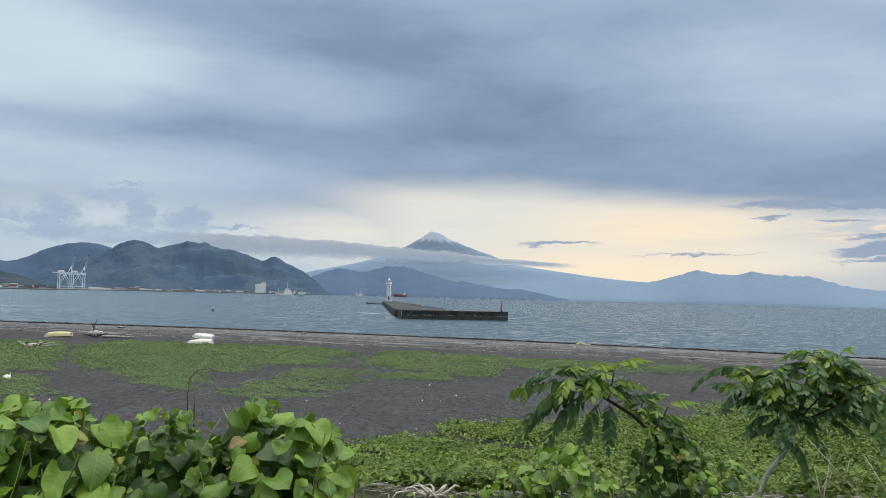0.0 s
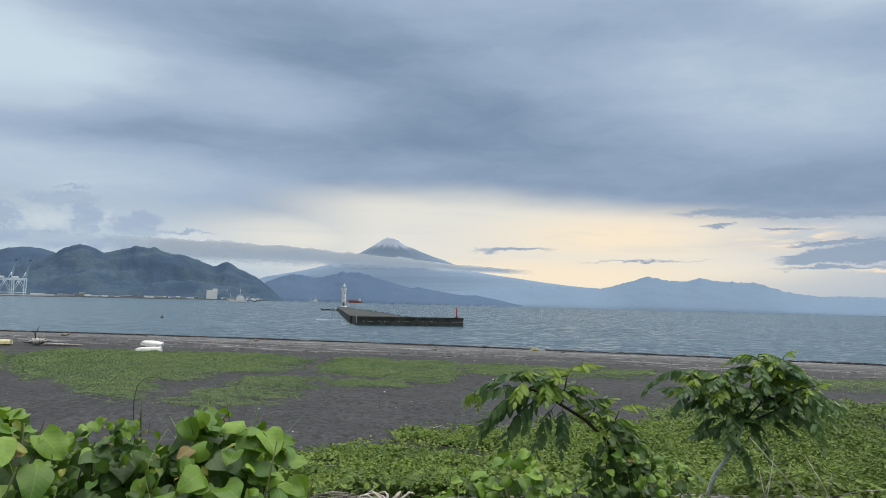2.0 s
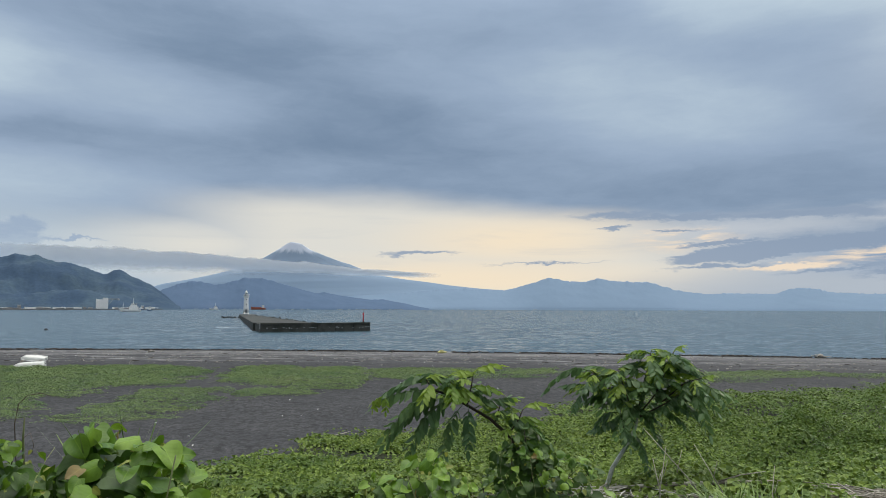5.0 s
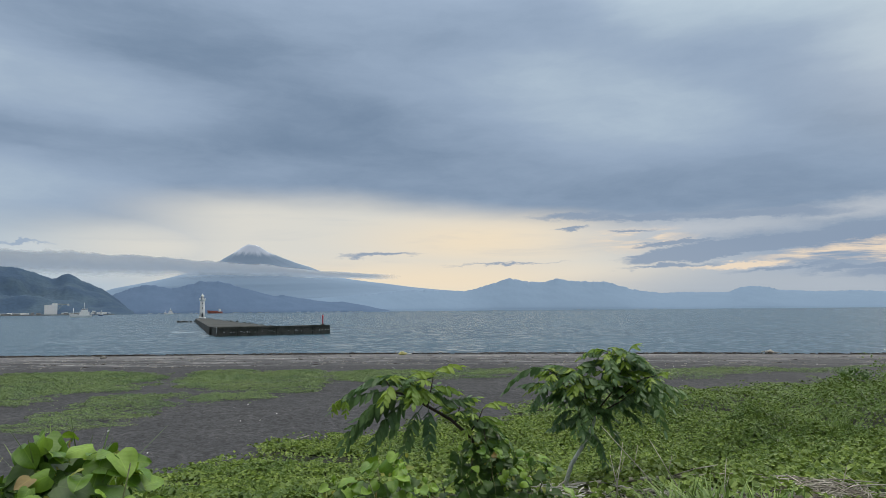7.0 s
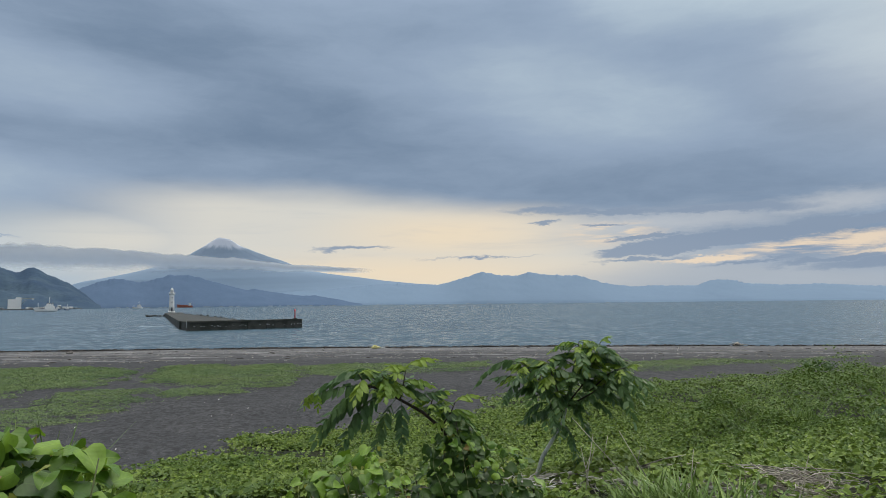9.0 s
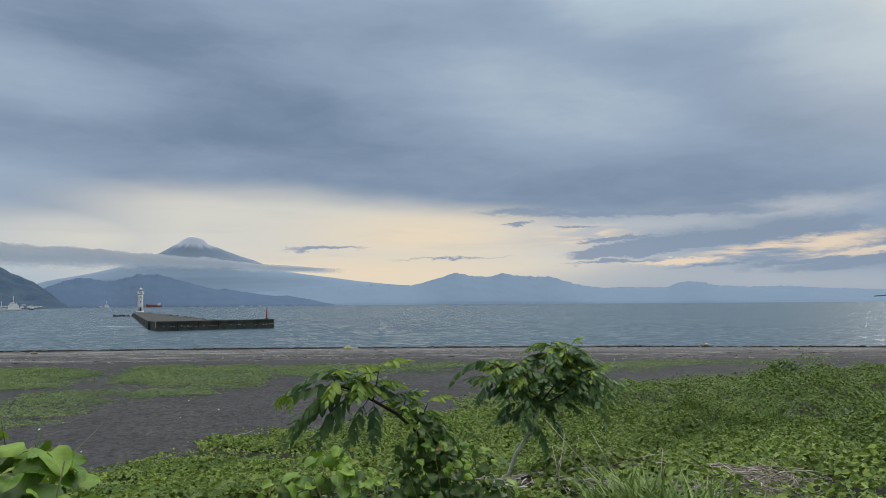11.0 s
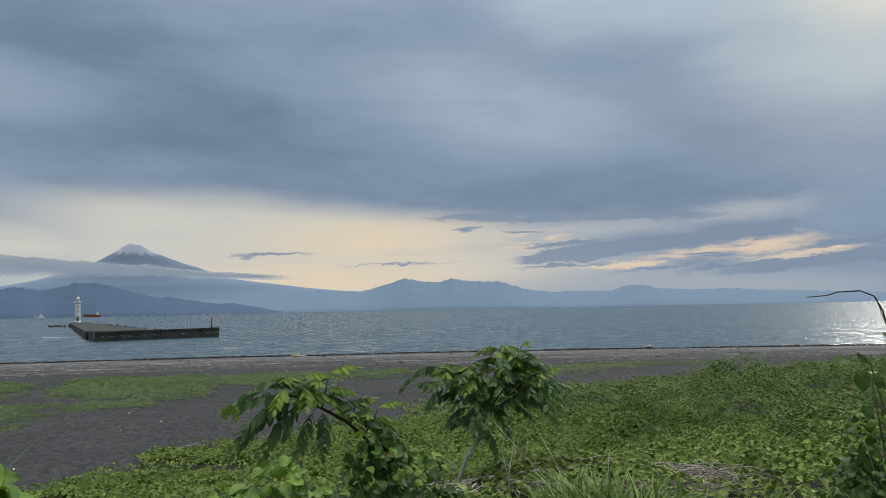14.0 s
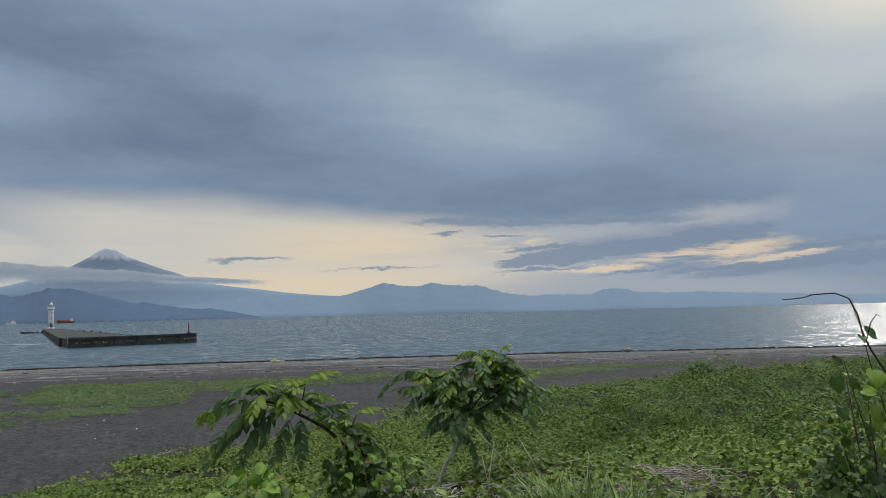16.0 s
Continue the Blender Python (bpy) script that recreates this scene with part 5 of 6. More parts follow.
tendril("shoot", vine, [(0.0, 0.06, 1.0), (-0.05, 0.085, 1.22), (-0.067, 0.09, 1.296), (-0.10, 0.10, 1.315), (-0.138, 0.117, 1.305)], 0.003, M_VINE)
tendril("tendril", vine, [(-0.018, 0.05, 1.36), (0.0, 0.045, 1.41), (0.02, 0.04, 1.432), (0.035, 0.035, 1.425)], 0.0025, M_STEM)
tendril("dead_stalk", vine, [(-0.10, 0.06, 0.86), (-0.06, 0.06, 0.96), (-0.01, 0.05, 1.06)], 0.004, M_STRAW)
for p, tip, s in (((-0.138, 0.117, 1.301), (-0.9, -0.2, -0.25), 0.62), ((-0.105, 0.10, 1.305), (0.7, -0.4, -0.4), 0.6), ((-0.016, 0.053, 1.385), (0.8, -0.3, -0.35), 0.75), ((-0.03, 0.055, 1.37), (-0.5, -0.4, -0.2), 0.45),
                  ((-0.096, 0.10, 1.25), (-0.2, -0.3, -0.9), 0.75), ((-0.003, 0.06, 1.165), (-0.1, -0.4, -0.9), 0.95), ((-0.081, 0.10, 1.16), (-0.3, -0.4, -0.8), 0.6), ((0.002, 0.045, 1.27), (-0.5, -0.4, -0.6), 0.8),
                  ((0.03, 0.04, 1.24), (0.3, -0.5, -0.7), 0.8), ((-0.006, 0.07, 1.05), (0.2, -0.3, -0.9), 0.9), ((-0.05, 0.09, 1.24), (0.3, -0.5, -0.6), 0.6), ((0.03, 0.03, 1.31), (0.5, -0.4, -0.3), 0.55)):
    # smaller leaves use the copy with shade in its colour
    put("leaf", KUDZU[1] if s > 0.78 else KUDZU_SHADED[0], vine, p, tip, (-0.35, -0.6, 0.6), s * 0.56)


def frond_mesh(name, length, pairs, size, mat, droop, seed):
    """A pinnate leaf: a curved midrib with hanging leaflets in pairs and one at the tip."""
    rr = random.Random(seed)
    verts, faces = [], []

    def spine(t):
        return Vector((0, length * (t - 0.18 * droop * t * t), -droop * length * 0.5 * t * t))
    for i in range(7):
        p = spine(i / 6)
        w = 0.0028 * (1 - 0.6 * i / 6)
        verts += [(p.x - w, p.y, p.z), (p.x, p.y, p.z + w * 1.5), (p.x + w, p.y, p.z), (p.x, p.y, p.z - w * 1.5)]
    for i in range(6):
        for j in range(4):
            a, b = i * 4 + j, i * 4 + (j + 1) % 4
            faces.append((a, b, b + 4, a + 4))
    spots = [(0.2 + 0.78 * k / pairs, s) for k in range(pairs) for s in (-1, 1)] + [(1.0, 0)]
    for t, s in spots:
        p = spine(t)
        grow = size * (0.75 + 0.5 * math.sin(math.pi * (0.25 + 0.6 * t))) * rr.uniform(0.85, 1.1)
        tip = Vector((s * 0.9, 0.4 + rr.uniform(-0.35, 0.4), -0.55 - 0.35 * droop + rr.uniform(-0.45, 0.35))) if s else Vector((0, 1, -droop))
        m = Matrix.Translation(p) @ frame_of(tip, Vector((-s * 0.15 + rr.uniform(-0.45, 0.45), rr.uniform(-0.5, 0.4), 1)))
        v, f = blade_rows(grow, grow * 0.44, lance, 0.4, 0.28, 5)
        n = len(verts)
        verts += [tuple(m @ Vector(c)) for c in v]
        faces += [tuple(i + n for i in q) for q in f]
    me = bpy.data.meshes.new(name)
    me.from_pydata(verts, [], faces)
    me.materials.append(mat)
    me.polygons.foreach_set("use_smooth", [True] * len(me.polygons))
    return me


FRONDS = [frond_mesh("frond", l, n, z, L_TREE, d, k) for k, (l, n, z, d) in enumerate(((0.32, 7, 0.066, 0.6), (0.38, 8, 0.070, 0.8), (0.26, 6, 0.062, 0.4), (0.34, 8, 0.070, 1.0), (0.44, 10, 0.078, 1.6)))]
YOUNG = [frond_mesh("young_frond", l, n, z, L_YOUNG, d, 20 + k) for k, (l, n, z, d) in enumerate(((0.15, 4, 0.050, 0.9), (0.11, 3, 0.046, 0.6), (0.18, 5, 0.056, 1.3)))]


def sapling(base, limbs, label, seed, fronds, young, radius, size=1.0):
    """A young tree: limbs are point lists relative to base, the first the trunk; fronds hang along the outer limbs."""
    rr = random.Random(seed)
    tree = thing("sapling", base, label, "tree", "saplings on the bank")
    for k, limb in enumerate(limbs):
        r = radius if k == 0 else radius * 0.36
        n = len(limb)
        branch = part("trunk" if k == 0 else "limb", tube(bmesh.new(), limb, [r * (1 - 0.55 * i / (n - 1)) for i in range(n)], 9), M_STEM if k or radius < 0.02 else M_BARK, tree)
        if k == 0 and fronds[0] == 0:
            continue
        count = fronds[min(k, len(fronds) - 1)]
        for j in range(count):
            t = 0.2 + 0.8 * (j + rr.random()) / count
            i = min(int(t * (n - 1)), n - 2)
            f = t * (n - 1) - i
            p = Vector(limb[i]).lerp(Vector(limb[i + 1]), min(f, 1))
            turn = j * 2.4 + rr.uniform(-0.4, 0.4)
            along = (Vector(limb[-1]) - Vector(limb[0])).normalized()
            tip = Vector((math.cos(turn), math.sin(turn), rr.uniform(-0.5, 0.4))) + along * 0.25
            put("leaf", rr.choice(FRONDS), branch, p, tip, (rr.uniform(-0.2, 0.2), rr.uniform(-0.2, 0.2), 1), size * rr.uniform(0.7, 1.0))
        for j in range(young[min(k, len(young) - 1)]):
            turn = j * 2.1 + rr.uniform(-0.5, 0.5)
            p = Vector(limb[-1]) - along * 0.03 * j
            put("young_leaf", rr.choice(YOUNG), branch, p, Vector((math.cos(turn), math.sin(turn), rr.uniform(0.2, 1.0))), (-math.cos(turn), -math.sin(turn), 1), size * rr.uniform(0.85, 1.25))
    return tree


tx, ty = 2.5, 5.46
tz = float(ground_z(tx, ty)) - 0.02
T2 = (tx, ty, tz)


def rel(base, *pts):
    return [tuple(a - b for a, b in zip(p, base)) for p in pts]


sapling(T2, [rel(T2, (2.5, 5.46, tz), (2.57, 5.43, 5.68), (2.67, 5.38, 5.86), (2.74, 5.34, 6.02), (2.77, 5.32, 6.18)),
             rel(T2, (2.74, 5.34, 6.05), (2.62, 5.38, 6.25), (2.48, 5.45, 6.40), (2.40, 5.48, 6.48)),
             rel(T2, (2.72, 5.35, 6.0), (2.66, 5.30, 6.25), (2.60, 5.30, 6.42), (2.58, 5.32, 6.5)),
             rel(T2, (2.76, 5.33, 6.15), (2.80, 5.32, 6.35), (2.85, 5.28, 6.57), (2.86, 5.27, 6.66)),
             rel(T2, (2.76, 5.33, 6.12), (2.88, 5.25, 6.3), (2.97, 5.2, 6.53), (3.02, 5.19, 6.65)),
             rel(T2, (2.76, 5.33, 6.1), (2.92, 5.2, 6.22), (3.05, 5.13, 6.32), (3.12, 5.1, 6.36)),
             rel(T2, (2.69, 5.37, 5.92), (2.62, 5.34, 6.06), (2.58, 5.30, 6.20)),
             rel(T2, (2.62, 5.38, 6.25), (2.46, 5.42, 6.34), (2.35, 5.45, 6.36)),
             rel(T2, (2.92, 5.22, 6.24), (3.08, 5.14, 6.40), (3.20, 5.08, 6.44))],
        "leaning sapling with drooping pinnate leaves and fresh tips", 3, (0, 10, 9, 11, 10, 9, 9, 6, 7), (0, 9, 8, 10, 10, 5, 2, 4, 5), 0.021, 1.18)

T1 = (1.30, 3.92, float(ground_z(1.3, 3.92)) - 0.02)
bowed = sapling(T1, [rel(T1, (1.30, 3.92, 5.46), (1.33, 3.91, 5.9), (1.27, 3.91, 6.15), (1.217, 3.913, 6.244), (1.09, 3.905, 6.358), (0.95, 3.90, 6.44), (0.847, 3.895, 6.502), (0.734, 3.892, 6.537)),
                     rel(T1, (0.76, 3.89, 6.53), (0.72, 3.88, 6.57), (0.70, 3.87, 6.60)),
                     rel(T1, (0.86, 3.89, 6.49), (0.85, 3.89, 6.56), (0.835, 3.885, 6.61)),
                     rel(T1, (0.95, 3.90, 6.44), (0.97, 3.89, 6.54), (0.985, 3.885, 6.63)),
                     rel(T1, (1.12, 3.91, 6.33), (1.13, 3.88, 6.40), (1.14, 3.86, 6.45)),
                     rel(T1, (1.20, 3.91, 6.26), (1.25, 3.86, 6.36), (1.27, 3.84, 6.42))],
                "bowed dark-stemmed sapling with hanging pinnate leaves", 6, (0, 1, 2, 2, 1, 1), (0, 6, 6, 6, 5, 6), 0.014)
for start, tip, size, me in (((0.76, 3.89, 6.53), (-1, 0.05, 0.10), 1.05, 0), ((0.83, 3.88, 6.50), (-1.0, -0.15, 0.05), 1.0, 4), ((0.81, 3.86, 6.51), (-1.0, -0.3, 0.15), 0.9, 4), ((0.86, 3.87, 6.49), (-0.8, -0.35, -0.15), 0.95, 4), ((0.80, 3.90, 6.52), (-0.9, 0.25, 0.0), 0.85, 4),
                             ((0.92, 3.88, 6.45), (-0.5, -0.5, -0.3), 0.8, 4), ((0.95, 3.88, 6.44), (-0.1, -0.6, -0.4), 0.8, 3), ((1.06, 3.88, 6.38), (0.9, -0.2, 0.35), 0.7, 2),
                             ((0.90, 3.90, 6.47), (0.6, 0.3, 0.5), 0.75, 2), ((0.99, 3.90, 6.42), (0.8, -0.3, 0.5), 0.8, 0), ((0.78, 3.90, 6.53), (0.2, -0.5, 0.6), 0.6, 2)):
    put("leaf", FRONDS[me], bowed, tuple(a - b for a, b in zip(start, T1)), tip, (tip[0] * 0.3, -0.5, 0.85), size)
for start, tip in (((0.44, 3.90, 6.50), (-0.5, -0.2, -0.7)), ((0.46, 3.90, 6.50), (-0.9, 0.1, -0.3)), ((0.47, 3.88, 6.50), (0.0, -0.5, -0.8))):
    put("young_leaf", YOUNG[1], bowed, tuple(a - b for a, b in zip(start, T1)), tip, (0, -0.6, 0.8), 0.8)

# ---- creepers, grass and litter over the ground ----
def strew(name, x, y, size, lift, mat, seed, tilt=0.45, simple=True, slope=(0, 0)):
    """Small leaves at the given places, joined into one mesh: each a bent four-cornered leaf, or with more shape where near."""
    rng = np.random.default_rng(seed)
    n = len(x)
    z = ground_z(x, y) + lift
    turn = rng.uniform(0, 2 * np.pi, n)
    nx, ny = rng.normal(0, tilt, n) - slope[0], rng.normal(0, tilt, n) - 0.12 - slope[1]
    nrm = np.stack([nx, ny, np.ones(n)], 1)
    nrm /= np.linalg.norm(nrm, axis=1)[:, None]
    t = np.stack([np.cos(turn), np.sin(turn), np.zeros(n)], 1)
    t -= nrm * (t * nrm).sum(1)[:, None]
    t /= np.linalg.norm(t, axis=1)[:, None]
    b = np.cross(nrm, t)
    shape = [(-0.5, 0, 0), (0.0, -0.42, 0.10), (0.5, 0, -0.08), (0.0, 0.42, 0.10)] if simple else \
            [(-0.5, 0, 0), (-0.24, -0.42, 0.13), (0.22, -0.32, 0.06), (0.54, 0, -0.14), (0.22, 0.32, 0.06), (-0.24, 0.42, 0.13)]
    quads = [(0, 1, 2, 3)] if simple else [(0, 1, 2, 3), (0, 3, 4, 5)]
    c = np.stack([x, y, z], 1)
    k = len(shape)
    verts = np.empty((n, k, 3))
    for i, (p, q, r) in enumerate(shape):
        verts[:, i] = c + size[:, None] * (t * p + b * q + nrm * r)
    base = np.arange(n)[:, None] * k
    faces = np.concatenate([base + np.array(q) for q in quads]).tolist()
    ob = bulk(name, verts.reshape(-1, 3).tolist(), faces, mat)
    return ob


def waves_of(x, y, s, seed):
    """Cheap smooth noise, about -1 to 1."""
    r = np.random.default_rng(seed)
    out = 0
    for k in range(6):
        a, f, p = r.uniform(0, 6.28), s * r.uniform(0.6, 1.9), r.uniform(0, 6.28)
        out = out + np.sin((x * np.cos(a) + y * np.sin(a)) * f + p + 1.3 * np.sin((y * np.cos(a) - x * np.sin(a)) * f * 0.7))
    return out / 3.2


def wedge(n, r0, r1, a0, a1, rng):
    """Random places between two distances and two azimuths (degrees, positive to the left)."""
    r = np.sqrt(rng.uniform(r0 * r0, r1 * r1, n))
    a = np.radians(rng.uniform(a1, a0, n))
    return -r * np.sin(a), r * np.cos(a)


HUMMOCKS = ((24.1, 20.4, 0.62, 0.9), (17.3, 21.4, 0.42, 0.9), (18.2, 17.0, 0.4, 0.7), (41.5, 39.8, 0.8, 1.8), (29.4, 26.9, 0.6, 1.3), (35.4, 26.4, 0.5, 1.4), (23.8, 25.6, 0.4, 1.0), (21.4, 16.9, 0.45, 0.8), (20.9, 29.2, 0.3, 1.2))


def mound(x, y):
    """Height of the creeper canopy above the ground."""
    right = np.clip((x - 2) / 12, 0, 1)
    clumps = sum(2.0 * h * np.exp(-(((x - a) / r) ** 2 + ((y - b) / r) ** 2) ** 1.5) for a, b, h, r in HUMMOCKS)
    lumps = np.clip(waves_of(x, y * 0.8, 1.7, 44) - 0.25, 0, 1) * 0.5 * right * np.clip(cover_edge(x, y) / 8, 0, 1)
    return clumps + lumps + 0.14 + np.clip(waves_of(x, y, 3.2, 8), -0.8, 1) * 0.11 + np.clip(waves_of(x, y, 0.9, 5) + 0.1, 0, 2) * (0.10 + 0.66 * right) * np.clip(cover_edge(x, y) / 11, 0.12, 1) + np.clip(waves_of(x, y, 0.35, 9), 0, 2) * 0.45 * right * np.clip(cover_edge(x, y) / 12, 0, 1)


def creepers():
    rng = np.random.default_rng(2)
    for r0, r1, n, s, tilt, simple in ((3.6, 8, 95000, 0.060, 0.52, False), (8, 14, 150000, 0.076, 0.54, False), (14, 30, 340000, 0.107, 0.50, False), (30, 75, 470000, 0.150, 0.40, True)):
        x, y = wedge(n, r0, r1, 38, -66, rng)
        c = covered(x, y)
        open_spots = np.clip((waves_of(x * 0.7, y, 1.5, 3) - 0.34) * 5, 0, 1) + 0.7 * np.clip((waves_of(x, y, 6.0, 13) - 0.45) * 5, 0, 1)
        thin = np.clip(1.0 - (0.9 - 0.65 * np.clip((x - 2) / 8, 0, 1)) * open_spots, 0.06, 1)
        litter = (seaward(x, y) < 6.3) & (rng.uniform(0, 1, n) < 0.75 * np.clip((5.2 - x) / 1.0, 0, 1))
        keep = (rng.uniform(0, 1, n) < c * thin) & ~litter
        x, y = x[keep], y[keep]
        m = len(x)
        shell = rng.uniform(0, 1, m) < 0.7
        lift = mound(x, y) * np.where(shell, rng.uniform(0.78, 1.0, m), rng.uniform(0.05, 0.8, m))
        size = s * rng.uniform(0.55, 1.25, m)
        e = 0.12
        slope = ((mound(x + e, y) - mound(x - e, y)) / (2 * e), (mound(x, y + e) - mound(x, y - e)) / (2 * e))
        ob = strew("ground_creeper", x, y, size, lift, L_CREEP, 4, tilt, simple, slope)
        tagged(ob, "low creeper with small bright green leaves", "ground cover", kind="stuff")


PATCHES = (     # outlines of the mats of creeper on the sand, in plan
    [(-40, 50), (-37.4, 61.3), (-33.9, 61.2), (-28.8, 52.8), (-24.5, 43.9), (-21.8, 39.4), (-20.3, 35.0), (-17.4, 31.4), (-17.0, 27.5), (-20, 22), (-30, 24)],
    [(-30.9, 58.2), (-30.4, 65.0), (-22.8, 61.5), (-17.4, 62.5), (-11.6, 62.8), (-6.8, 58.7), (-6.4, 55.0), (-9.0, 49.6), (-6.7, 50.5), (-8.1, 44.8), (-12.2, 44.8), (-13.8, 42.2), (-12.7, 36.1), (-10.0, 31.8), (-12.1, 30.2),
     (-13.6, 31.4), (-16.7, 36.3), (-19.7, 40.0), (-21.0, 39.8), (-26.2, 48.6)],
    [(-10.2, 30.5), (-9.6, 36.5), (-9.0, 41.6), (-7.4, 42.4), (-4.6, 43.2), (-4.0, 41.9), (-4.8, 39.8), (-4.2, 37.3), (-5.4, 34.3), (-5.6, 31.6), (-7.1, 30.0)],
    [(-14.4, 42.6), (-11.0, 42.1), (-10.3, 40.3), (-11.9, 38.1)],
    [(-6.0, 54.6), (-5.5, 58.4), (-3.8, 60.3), (0.6, 59.7), (4.7, 57.7), (5.0, 52.0), (4.2, 44.5), (3.2, 41.8), (1.1, 41.8), (-0.1, 39.7), (-2.9, 37.6), (-3.7, 39.1), (-3.3, 42.1), (-1.1, 43.7), (-3.6, 45.7), (-5.0, 47.0)],
    [(4.6, 55.0), (9.2, 57.2), (14.6, 55.3), (20.3, 54.4), (19.2, 50.3), (15.5, 46.2), (12.5, 47.3), (7.9, 46.5), (5.3, 48.4)],
    [(25.0, 47.5), (33.5, 51.0), (38.2, 49.0), (46.4, 47.0), (54.0, 46.0), (42.6, 42.6), (36.8, 43.8), (30.8, 41.2), (26.8, 40.4), (23.7, 43.8)])


def inside_of(outline, x, y):
    """Metres inside a closed outline; negative outside."""
    near, inner = np.full(len(x), 1e9), np.zeros(len(x), bool)
    for (x0, y0), (x1, y1) in zip(outline, outline[1:] + outline[:1]):
        dx, dy = x1 - x0, y1 - y0
        t = np.clip(((x - x0) * dx + (y - y0) * dy) / (dx * dx + dy * dy), 0, 1)
        near = np.minimum(near, np.hypot(x - x0 - t * dx, y - y0 - t * dy))
        if dy:
            inner ^= ((y0 > y) != (y1 > y)) & (x < x0 + (y - y0) * dx / dy)
    return np.where(inner, near, -near)


def beach_patches():
    rng = np.random.default_rng(6)
    n = 1200000
    x, y = wedge(n, 22, 75, 40, -56, rng)
    ragged = 0.75 * waves_of(x * 0.6, y, 1.1, 21) + 0.5 * waves_of(x * 0.7, y, 3.1, 22) + 0.25 * waves_of(x, y, 7.0, 23)
    depth = np.full(n, -9.0)
    for k, outline in enumerate(PATCHES):
        depth = np.maximum(depth, inside_of(outline, x, y) - (0.5 if k == 6 else 0.0))
    holes = np.clip(waves_of(x * 0.35, y, 1.25, 32) - 0.52, 0, 1) * 4.0
    pit = 2.0 * np.exp(-(((x + 22.6) / 1.3) ** 2 + ((y - 37.4) / 1.0) ** 2))
    grown = depth + ragged * np.clip(0.35 + np.hypot(x, y) / 60, 0.5, 1.2) - holes - pit
    sparse = np.interp(x, [8, 10, 20, 24], [1.0, 0.62, 0.55, 0.32])
    # a few runners reach out over the bare sand
    strays = np.clip(0.06 + 0.05 * depth, 0, 1) * (waves_of(x * 0.5, y, 2.3, 35) > 0.25)
    keep = rng.uniform(0, 1, n) < np.maximum(np.clip(grown * 2.2 + 0.15, 0, 1) * sparse, strays)
    x, y, grown = x[keep], y[keep], grown[keep]
    m = len(x)
    size = (0.030 + 0.0010 * np.hypot(x, y)) * rng.uniform(0.55, 1.35, m)
    tufts = 0.5 + 0.5 * np.clip(waves_of(x * 0.8, y, 6.5, 36) + 0.6 * waves_of(x * 0.5, y, 1.9, 37), -1, 1)
    height = np.clip(0.35 + grown * 0.8, 0.2, 1.0) * (0.035 + 0.19 * tufts)
    lift = 0.01 + height * np.where(rng.uniform(0, 1, m) < 0.65, rng.uniform(0.75, 1.0, m), rng.uniform(0.0, 0.75, m))
    ob = strew("beach_creeper", x, y, size, lift, L_BEACH, 7, 0.6, True)
    tagged(ob, "patches of low green creeper on the sand", "ground cover", kind="stuff")


creepers()
beach_patches()
for x, y, wide, high, count, seed in ((21.7, 18.1, 0.75, 0.55, 130, 61), (37.7, 36.9, 1.6, 0.45, 130, 62)):
    kudzu_bush((x, y, float(ground_z(x, y))), [((0.0, 0.0, high * 0.75 + 0.15), (wide, wide * 0.7, high), count, 0.0)], "dark clump of kudzu standing out of the creeper", seed, stems=4, leaf=2.6)


def grass_tuft(at, count, spread, height, label, seed):
    rr = random.Random(seed)
    bm = bmesh.new()
    for k in range(count):
        a, r = rr.uniform(0, 6.28), spread * math.sqrt(rr.random())
        blade_grass(bm, (r * math.cos(a), r * math.sin(a), 0), height * rr.uniform(0.5, 1.15), rr.uniform(0.15, 1.1), 0.019 * (1 + height), rr.uniform(0, 6.28))
    ob = part("grass_tuft", bm, L_GRASS)
    ob.matrix_basis = pose(at[0], at[1], float(ground_z(at[0], at[1])) - 0.02)
    return tagged(ob, label, "grass", "grass tufts", "stuff")


rr = random.Random(41)
for k in range(12):
    a = -31.5 - k * 0.85 + rr.uniform(-0.5, 0.5)
    x, y, _ = polar(a, 4.7 + rr.uniform(-0.3, 0.3))
    grass_tuft((float(x), float(y)), 46, 0.17, 0.47 - 0.14 * abs(k - 6) / 6, "tuft of fresh green grass on the bank", 100 + k)
for k in range(26):
    a, d = rr.uniform(-42, -60), rr.uniform(16, 36)
    x, y, _ = polar(a, d)
    grass_tuft((float(x), float(y)), 60, 0.6, 0.75, "taller grass standing out of the creeper", 200 + k)
for k in range(7):
    x, y, _ = polar(-50 - k * 1.6, rr.uniform(3.6, 5.0))
    grass_tuft((float(x), float(y)), 60, 0.2, 0.4, "tuft of fresh green grass on the bank", 300 + k)


def sticks(name, places, length, radius, mat, label, category, seed, lift=0.02, heap=0.0, flat=0.15):
    """Loose stalks or twigs lying across one another, joined."""
    rr = random.Random(seed)
    bm = bmesh.new()
    for x, y in places:
        l, r = length * rr.uniform(0.3, 1.2), radius * rr.uniform(0.6, 1.4)
        a = rr.uniform(0, 6.28)
        z = float(ground_z(x, y)) + lift + heap * rr.random()
        d = Vector((math.cos(a), math.sin(a), rr.uniform(-flat, flat))) * l / 2
        bend = Vector((rr.uniform(-0.1, 0.1), rr.uniform(-0.1, 0.1), rr.uniform(-0.02, 0.05))) * l
        c = Vector((x, y, z))
        tube(bm, [c - d, c + bend, c + d], [r, r, r * 0.6], 4)
    return tagged(part(name, bm, mat), label, category, kind="stuff")


rr = random.Random(52)
spots = []
for k in range(300):
    a = rr.gauss(-43.5, 1.9)
    spots.append(tuple(map(float, polar(a, 5.95 + rr.gauss(0, 0.28))[:2])))
